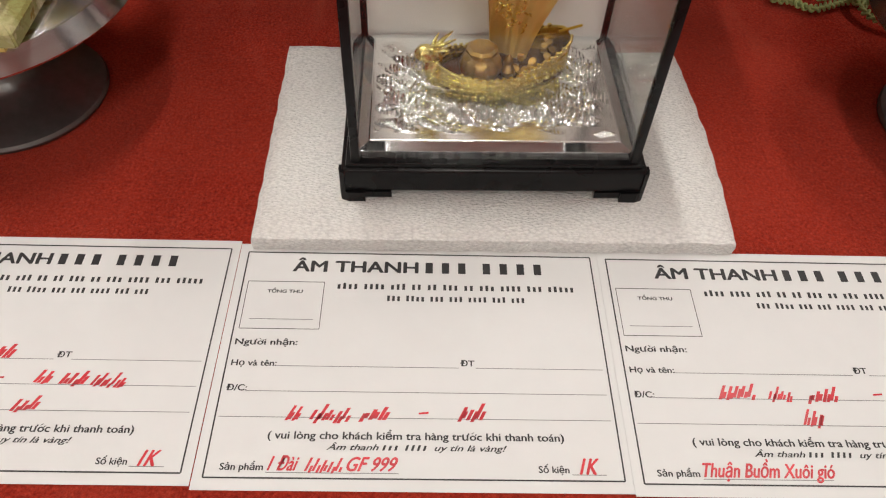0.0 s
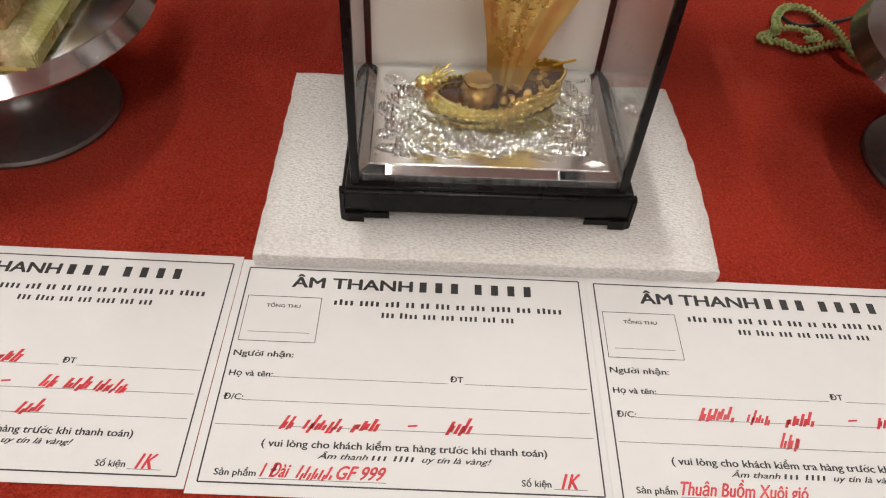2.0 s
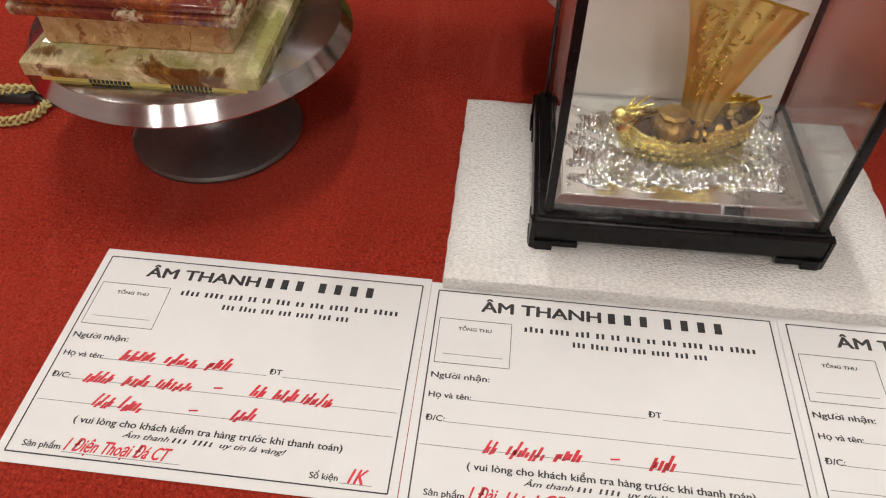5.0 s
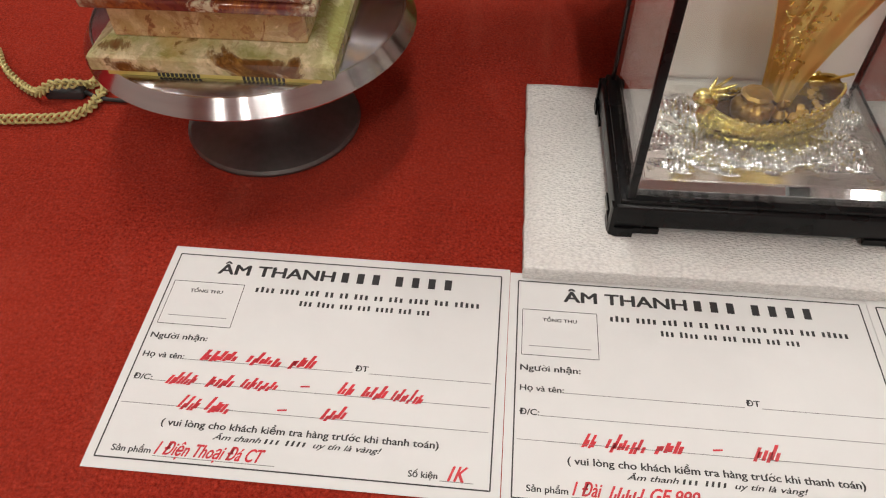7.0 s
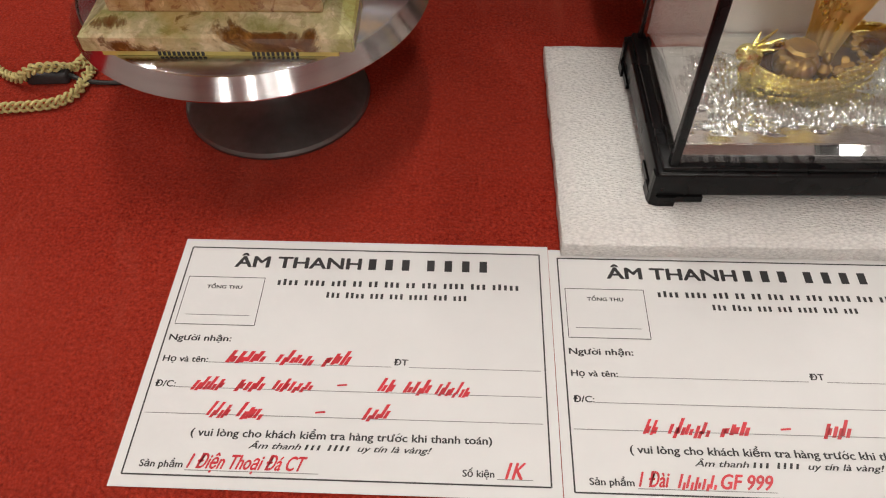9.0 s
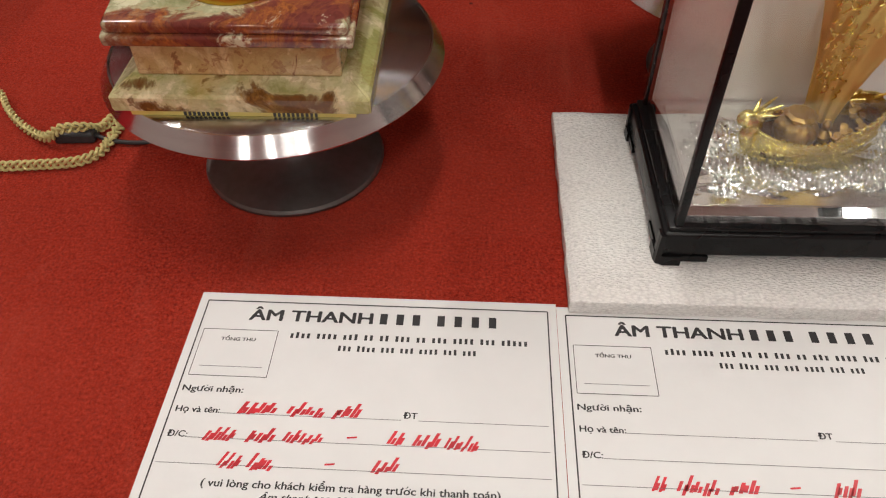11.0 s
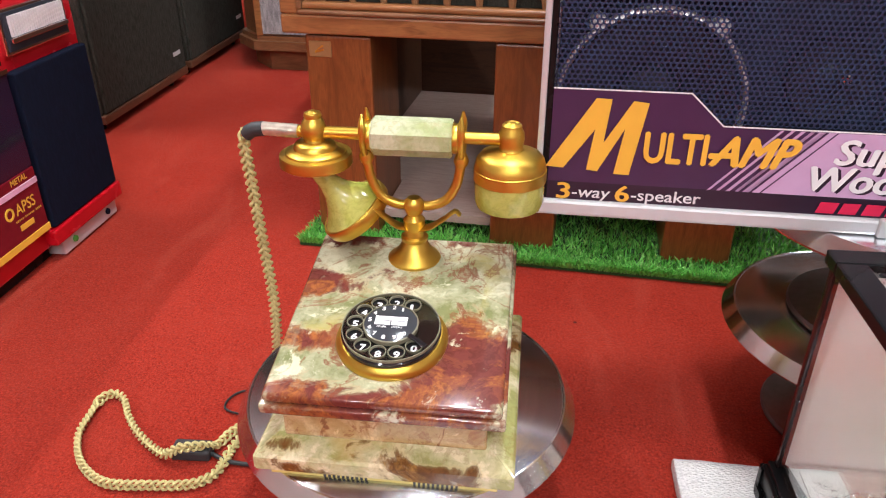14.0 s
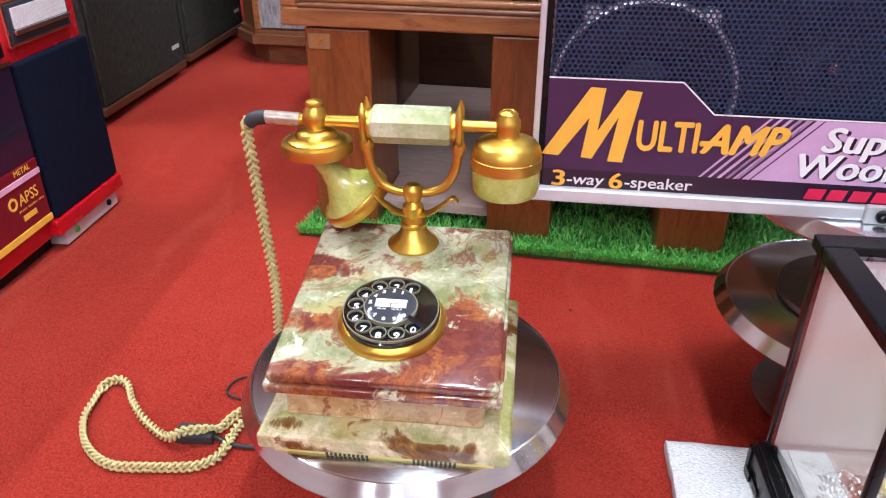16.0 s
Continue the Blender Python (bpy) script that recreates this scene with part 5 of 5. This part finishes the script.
    for dx, mat, yy in ((0.0030, PLUM, F - 0.0016), (0.0, WHITE, F - 0.0022)):
        words("Super", 0.240 + dx, 0.0640 - dx * 0.5, 0.085, 0.0215, mat, 0.18, 0.030, yy)
        words("Woofer", 0.224 + dx, 0.0400 - dx * 0.5, 0.110, 0.0215, mat, 0.18, 0.030, yy)
    for k, w in enumerate((0.015, 0.014, 0.015, 0.013, 0.014)):
        a = 0.236 + k * 0.0185
        flat("maker_mark", [(a, 0.0195), (a + w, 0.0195), (a + w + 0.003, 0.0295), (a + 0.003, 0.0295)], RED_PRINT, F - 0.0018, "crimson block of the maker's mark")
    part("side_latch", box(-0.006, 0.010, 0.026, 0.001, 0.020, 0.036, 0.001, 1), BLACK, s)
    part("jack_plate", box(0.288, -0.004, 0.000, 0.420, 0.002, 0.017, 0.001, 1), SILVER_PAINT, s)
    for x in (0.302, 0.345, 0.388):
        part("jack", lathe([(0.0025, 0), (0.0058, 0), (0.0058, 0.003), (0.0045, 0.004), (0.0025, 0.004)], 20, pose(x, -0.004, 0.0085, 90)), BLACK, s, "", True)


portable_stereo()


# ---- artificial grass mat ----
GRASS_ROT = pose(-0.605, 1.200, 0.0, 0, 0, -4.6)


def grass():
    g = tagged(part("grass_mat", box(0, 0, 0.0005, 1.6, 0.85, 0.006), GRASS_MAT), "green artificial grass mat under the cabinets", "grass mat")
    g.matrix_basis = GRASS_ROT
    rnd = random.Random(3)
    verts, faces = [], []
    for k in range(42000):
        y = 0.80 * rnd.random() ** 2.2
        x = 1.15 * rnd.random()
        if k % 5 == 0:
            x, y = 1.15 * rnd.random(), 0.012 * rnd.random()
        a, h, w = rnd.uniform(0, 6.28), rnd.uniform(0.008, 0.015), rnd.uniform(0.0009, 0.0017)
        lx, ly = rnd.gauss(0, 0.006), rnd.gauss(0, 0.005)
        dx, dy = math.cos(a) * w, math.sin(a) * w
        i = len(verts)
        verts += [(x - dx, y - dy, 0.005), (x + dx, y + dy, 0.005), (x + dx * 0.8 + lx * 0.4, y + dy * 0.8 + ly * 0.4, 0.005 + h * 0.6), (x - dx * 0.8 + lx * 0.4, y - dy * 0.8 + ly * 0.4, 0.005 + h * 0.6), (x + lx, y + ly, 0.005 + h)]
        faces += [(i, i + 1, i + 2, i + 3), (i + 3, i + 2, i + 4)]
    me = bpy.data.meshes.new("artificial_grass")
    me.from_pydata(verts, [], faces)
    me.materials.append(GRASS_BLADE)
    ob = new("artificial_grass", me)
    ob.parent = g
    ob["kind"] = "stuff"


def blade_material():
    m, nt, b = make_mat("grass_blade")
    geo = nt.nodes.new("ShaderNodeNewGeometry")
    c = ramp(nt, geo.outputs["Random Per Island"], [(0.0, (0.06, 0.24, 0.024)), (0.5, (0.13, 0.46, 0.055)), (0.85, (0.22, 0.60, 0.10)), (1.0, (0.26, 0.42, 0.11))])
    nt.links.new(c, b.inputs["Base Color"])
    b.inputs["Roughness"].default_value = 0.45
    return m


GRASS_BLADE = blade_material()
grass()


# ---- wooden stand and lattice cabinet ----
ST = pose(-0.583, 1.249, 0, 0, 0, -4.6)


def leg(x, label):
    l = thing("wooden_block", ST @ pose(x, 0, 0.006), label, "wooden block", "stand blocks under the cabinet")
    part("block", box(0, 0, 0, 0.100, 0.15, 0.317, 0.003, 2), WOOD, l)
    return l


first = leg(0.0, "polished brown wooden block with a brass badge standing on grass")
part("badge", box(0.006, -0.002, 0.286, 0.040, 0.001, 0.309, 0.0008, 1), BRASS, first, "small brass badge")
part("badge_mark", turn(outline([(0, 0), (0.014, 0.004), (0.014, 0.006), (0.003, 0.004), (0.014, 0.010), (0.012, 0.012), (0, 0.003)], 0, 0.0006), pose(0.015, -0.0021, 0.292, 90)), GOLD, first)
leg(0.281, "polished brown wooden block standing on the grass mat")
leg(0.545, "polished brown wooden block standing on the grass mat")
part_b = thing("shelf_board", ST @ pose(0.090, 0.03, 0.024), "pinkish plain board lying low between the wooden blocks", "board")
part("board", outline([(0.012, 0.0), (0.189, 0.0), (0.189, 0.665), (-0.085, 0.665), (-0.085, 0.125), (0.012, 0.125)], 0, 0.014), WOOD_PALE, part_b)
back = thing("back_board", ST @ pose(0, 0.70, 0.006), "dark brown board closing the stand behind the blocks", "board")
part("board", box(-0.005, 0, 0, 1.0, 0.02, 0.315), WOOD_DARK, back)

# boards added to block light from inside the stand; the far one is unseen
for x, lab in ((-0.004, "dark brown board added to close and shade the side of the stand"), (0.640, "unseen dark brown board added to shade the stand from the far side")):
    side = thing("shade_board", ST @ pose(x, 0.152, 0.006), lab, "board", "side boards of the stand")
    part("board", box(0, 0, 0, 0.018, 0.546, 0.315, 0.002, 1), WOOD_DARK, side)


def cabinet():
    c = thing("lattice_cabinet", ST @ pose(-0.032, -0.008, 0.326), "honey-coloured wooden cabinet with arched lattice over dark cloth", "cabinet")
    W, D, H = 0.90, 0.55, 0.62
    part("body", box(0, 0.026, 0, W, D, H, 0.003, 2), WOOD_FRAME, c)
    part("bottom_rail", box(0, 0, 0, W, 0.028, 0.027, 0.003, 2), WOOD_FRAME, c)
    part("stile", box(0, 0.001, 0.027, 0.026, 0.028, H, 0.003, 2), WOOD_FRAME, c)
    part("moulding", box(0.026, -0.002, 0.027, W - 0.026, 0.020, 0.034, 0.003, 3), WOOD_OLD, c)
    part("moulding", box(0.029, 0.004, 0.034, W - 0.03, 0.022, 0.044, 0.004, 3), WOOD_FRAME, c)
    part("moulding", box(0.026, -0.002, 0.034, 0.034, 0.022, H - 0.03, 0.003, 3), WOOD_OLD, c)
    part("cloth", box(0.034, 0.022, 0.044, W - 0.03, 0.0262, H - 0.03), CLOTH_DARK, c, "dark cloth behind the lattice")
    for k in range(9):
        x = 0.060 + 0.0455 * k
        for sx in (-1, 1):
            line, _ = smooth_path([(x + sx * 0.001, 0.018, 0.043), (x + sx * 0.004, 0.017, 0.060), (x + sx * 0.015, 0.017, 0.082), (x + sx * 0.0215, 0.017, 0.108), (x + sx * 0.0225, 0.017, 0.135)], 16)
            part("lattice_bar", tube(line, 0.0036, 8), LATTICE, c, "", True)


cabinet()


# ---- octagonal cabinet behind ----
def oct_cabinet():
    c = thing("octagonal_cabinet", pose(-1.085, 2.215, 0, 0, 0, -3), "old brown cabinet with cut corner and grey cloth front", "cabinet")

    def prism(off, z0, z1):
        return outline([(0.075 - off, 0 - off), (0.85 + off, 0 - off), (0.85 + off, 0.5), (-0.0 - off, 0.5), (-0.0 - off, 0.075 - off)], z0, z1)

    part("plinth", prism(-0.02, 0, 0.060), WOOD_OLD, c, "recessed brown plinth")
    part("base_moulding", prism(0.012, 0.060, 0.085), WOOD_OLD, c)
    part("base_step", prism(0.004, 0.085, 0.098), WOOD_OLD, c)
    part("body", prism(-0.006, 0.098, 0.80), WOOD_OLD, c)
    part("cloth", box(0.088, -0.003, 0.104, 0.80, 0.008, 0.76), CLOTH_GREY, c, "speckled grey cloth")
    part("corner_post", box(0.070, -0.006, 0.098, 0.089, 0.004, 0.78, 0.002, 1), WOOD_FRAME, c)


oct_cabinet()


# ---- dark floor loudspeakers ----
def floor_speaker(m, label):
    s = thing("floor_speaker", m, label, "loudspeaker", "dark loudspeakers in a row")
    # front faces +x; y runs along the front
    part("cabinet_body", box(-0.36, 0, 0.022, 0.0, 0.425, 0.78, 0.003, 2), WOOD_OLD, s)
    part("front_cloth", box(-0.001, 0.004, 0.042, 0.012, 0.421, 0.776, 0.004, 2), CLOTH_DARK, s, "dark grey grille cloth")
    part("side_cloth", box(-0.355, -0.007, 0.042, 0.006, 0.001, 0.776, 0.003, 2), CLOTH_DARK, s)
    part("wood_trim", box(-0.36, -0.008, 0.022, 0.014, 0.425, 0.042, 0.003, 2), WOOD_DARK, s, "brown wooden lower edge")
    part("maker_plate", box(0.012, 0.355, 0.082, 0.0135, 0.395, 0.092), SILVER_PAINT, s)
    for y in (0.03, 0.38):
        for x in (-0.32, -0.03):
            part("foot", lathe([(0, 0), (0.016, 0), (0.018, 0.022), (0, 0.022)], 16, pose(x, y, 0)), BLACK, s)


floor_speaker(pose(-1.186, 1.661, 0), "tall dark grey cloth loudspeaker with wooden lower edge on red carpet")
floor_speaker(pose(-1.194, 2.135, 0), "dark grey cloth loudspeaker with wooden edge, second in the row")


# ---- red portable stereo ----
def red_stereo():
    s = thing("red_stereo", pose(-0.963, 1.297, 0.0, 0, 0, 90.0), "large red portable stereo with navy grille and smoked window", "portable stereo")
    # local x runs along world y from the corner backwards (negative), local y points away from the front
    def b(x0, y0, z0, x1, y1, z1, bev=0.0):
        return box(x0, y0, z0, x1, y1, z1, bev, 2)

    part("body", b(-0.72, 0.004, 0.024, 0.0, 0.20, 0.44, 0.004), RED_PLASTIC, s, "glossy red plastic body")
    part("navy_grille", b(-0.190, -0.010, 0.056, -0.006, 0.006, 0.292, 0.003), NAVY_CLOTH, s, "navy speaker cloth")
    part("bottom_lip", b(-0.200, -0.014, 0.030, -0.002, 0.006, 0.055, 0.003), RED_PLASTIC, s)
    part("silver_foot_bar", b(-0.180, -0.008, 0.004, -0.020, 0.03, 0.031, 0.002), SILVER_PAINT, s, "silver foot bar")
    for x, mat in ((-0.150, GRASS), (-0.050, NAVY_CLOTH)):
        part("foot_screw", lathe([(0, 0), (0.0055, 0), (0.005, 0.003), (0, 0.003)], 16, pose(x, -0.008, 0.018, 90)), mat, s)
    part("foot", b(-0.70, 0.02, 0.0, -0.02, 0.16, 0.025), BLACK, s)
    part("horn_plate", b(-0.182, -0.004, 0.312, -0.030, 0.006, 0.374, 0.002), CHROME, s, "chrome horn tweeter plate")
    part("horn_recess", b(-0.176, -0.006, 0.317, -0.036, -0.003, 0.369, 0.001), CONE, s)
    for k in range(24):
        a = -0.168 + k * 0.0053
        part("horn_fin", b(a, -0.010, 0.336, a + 0.0028, -0.005, 0.364), BRIGHT_RING, s)
    part("horn_lip", b(-0.172, -0.011, 0.328, -0.038, -0.005, 0.335, 0.001), CHROME, s)
    part("maker_badge", b(-0.225, -0.001, 0.305, -0.196, 0.005, 0.325), BLACK, s)
    part("smoked_window", b(-0.60, -0.004, 0.160, -0.194, 0.006, 0.296, 0.002), SMOKE, s, "smoked cassette window")
    part("window_edge", b(-0.60, -0.006, 0.294, -0.194, 0.004, 0.300), CHROME, s)
    part("lower_panel", b(-0.60, -0.006, 0.066, -0.196, 0.006, 0.160, 0.002), WINE, s, "wine red lower panel")
    part("pink_stripe", b(-0.60, -0.0075, 0.137, -0.198, -0.005, 0.145), PINK, s)
    part("gold_stripe", b(-0.60, -0.0075, 0.060, -0.196, -0.002, 0.070), ORANGE, s)

    def words(body, x, z, w, h, mat):
        bm = lettering(body, x, z, w, h, 0.0, 0.015)
        part("panel_word", turn(bm, Matrix.Translation((0, -0.0066, 0)) @ Matrix.Rotation(radians(90), 4, "X")), mat, s)

    words("APSS", -0.257, 0.108, 0.044, 0.0165, ORANGE)
    words("METAL", -0.252, 0.150, 0.036, 0.0085, ORANGE)
    part("panel_badge", lathe([(0.006, 0), (0.0095, 0), (0.0095, 0.001), (0.006, 0.001)], 24, pose(-0.270, -0.0058, 0.116, 90)), ORANGE, s)
    part("panel_line", turn(bars(-0.262, 0.099, 0.060, 0.003, (5, 6, 4), 0, 0.5, 9), Matrix.Translation((0, -0.0066, 0)) @ Matrix.Rotation(radians(90), 4, "X")), ORANGE, s)
    part("panel_mark", b(-0.256, -0.0068, 0.084, -0.226, -0.0058, 0.092), ORANGE, s)


red_stereo()
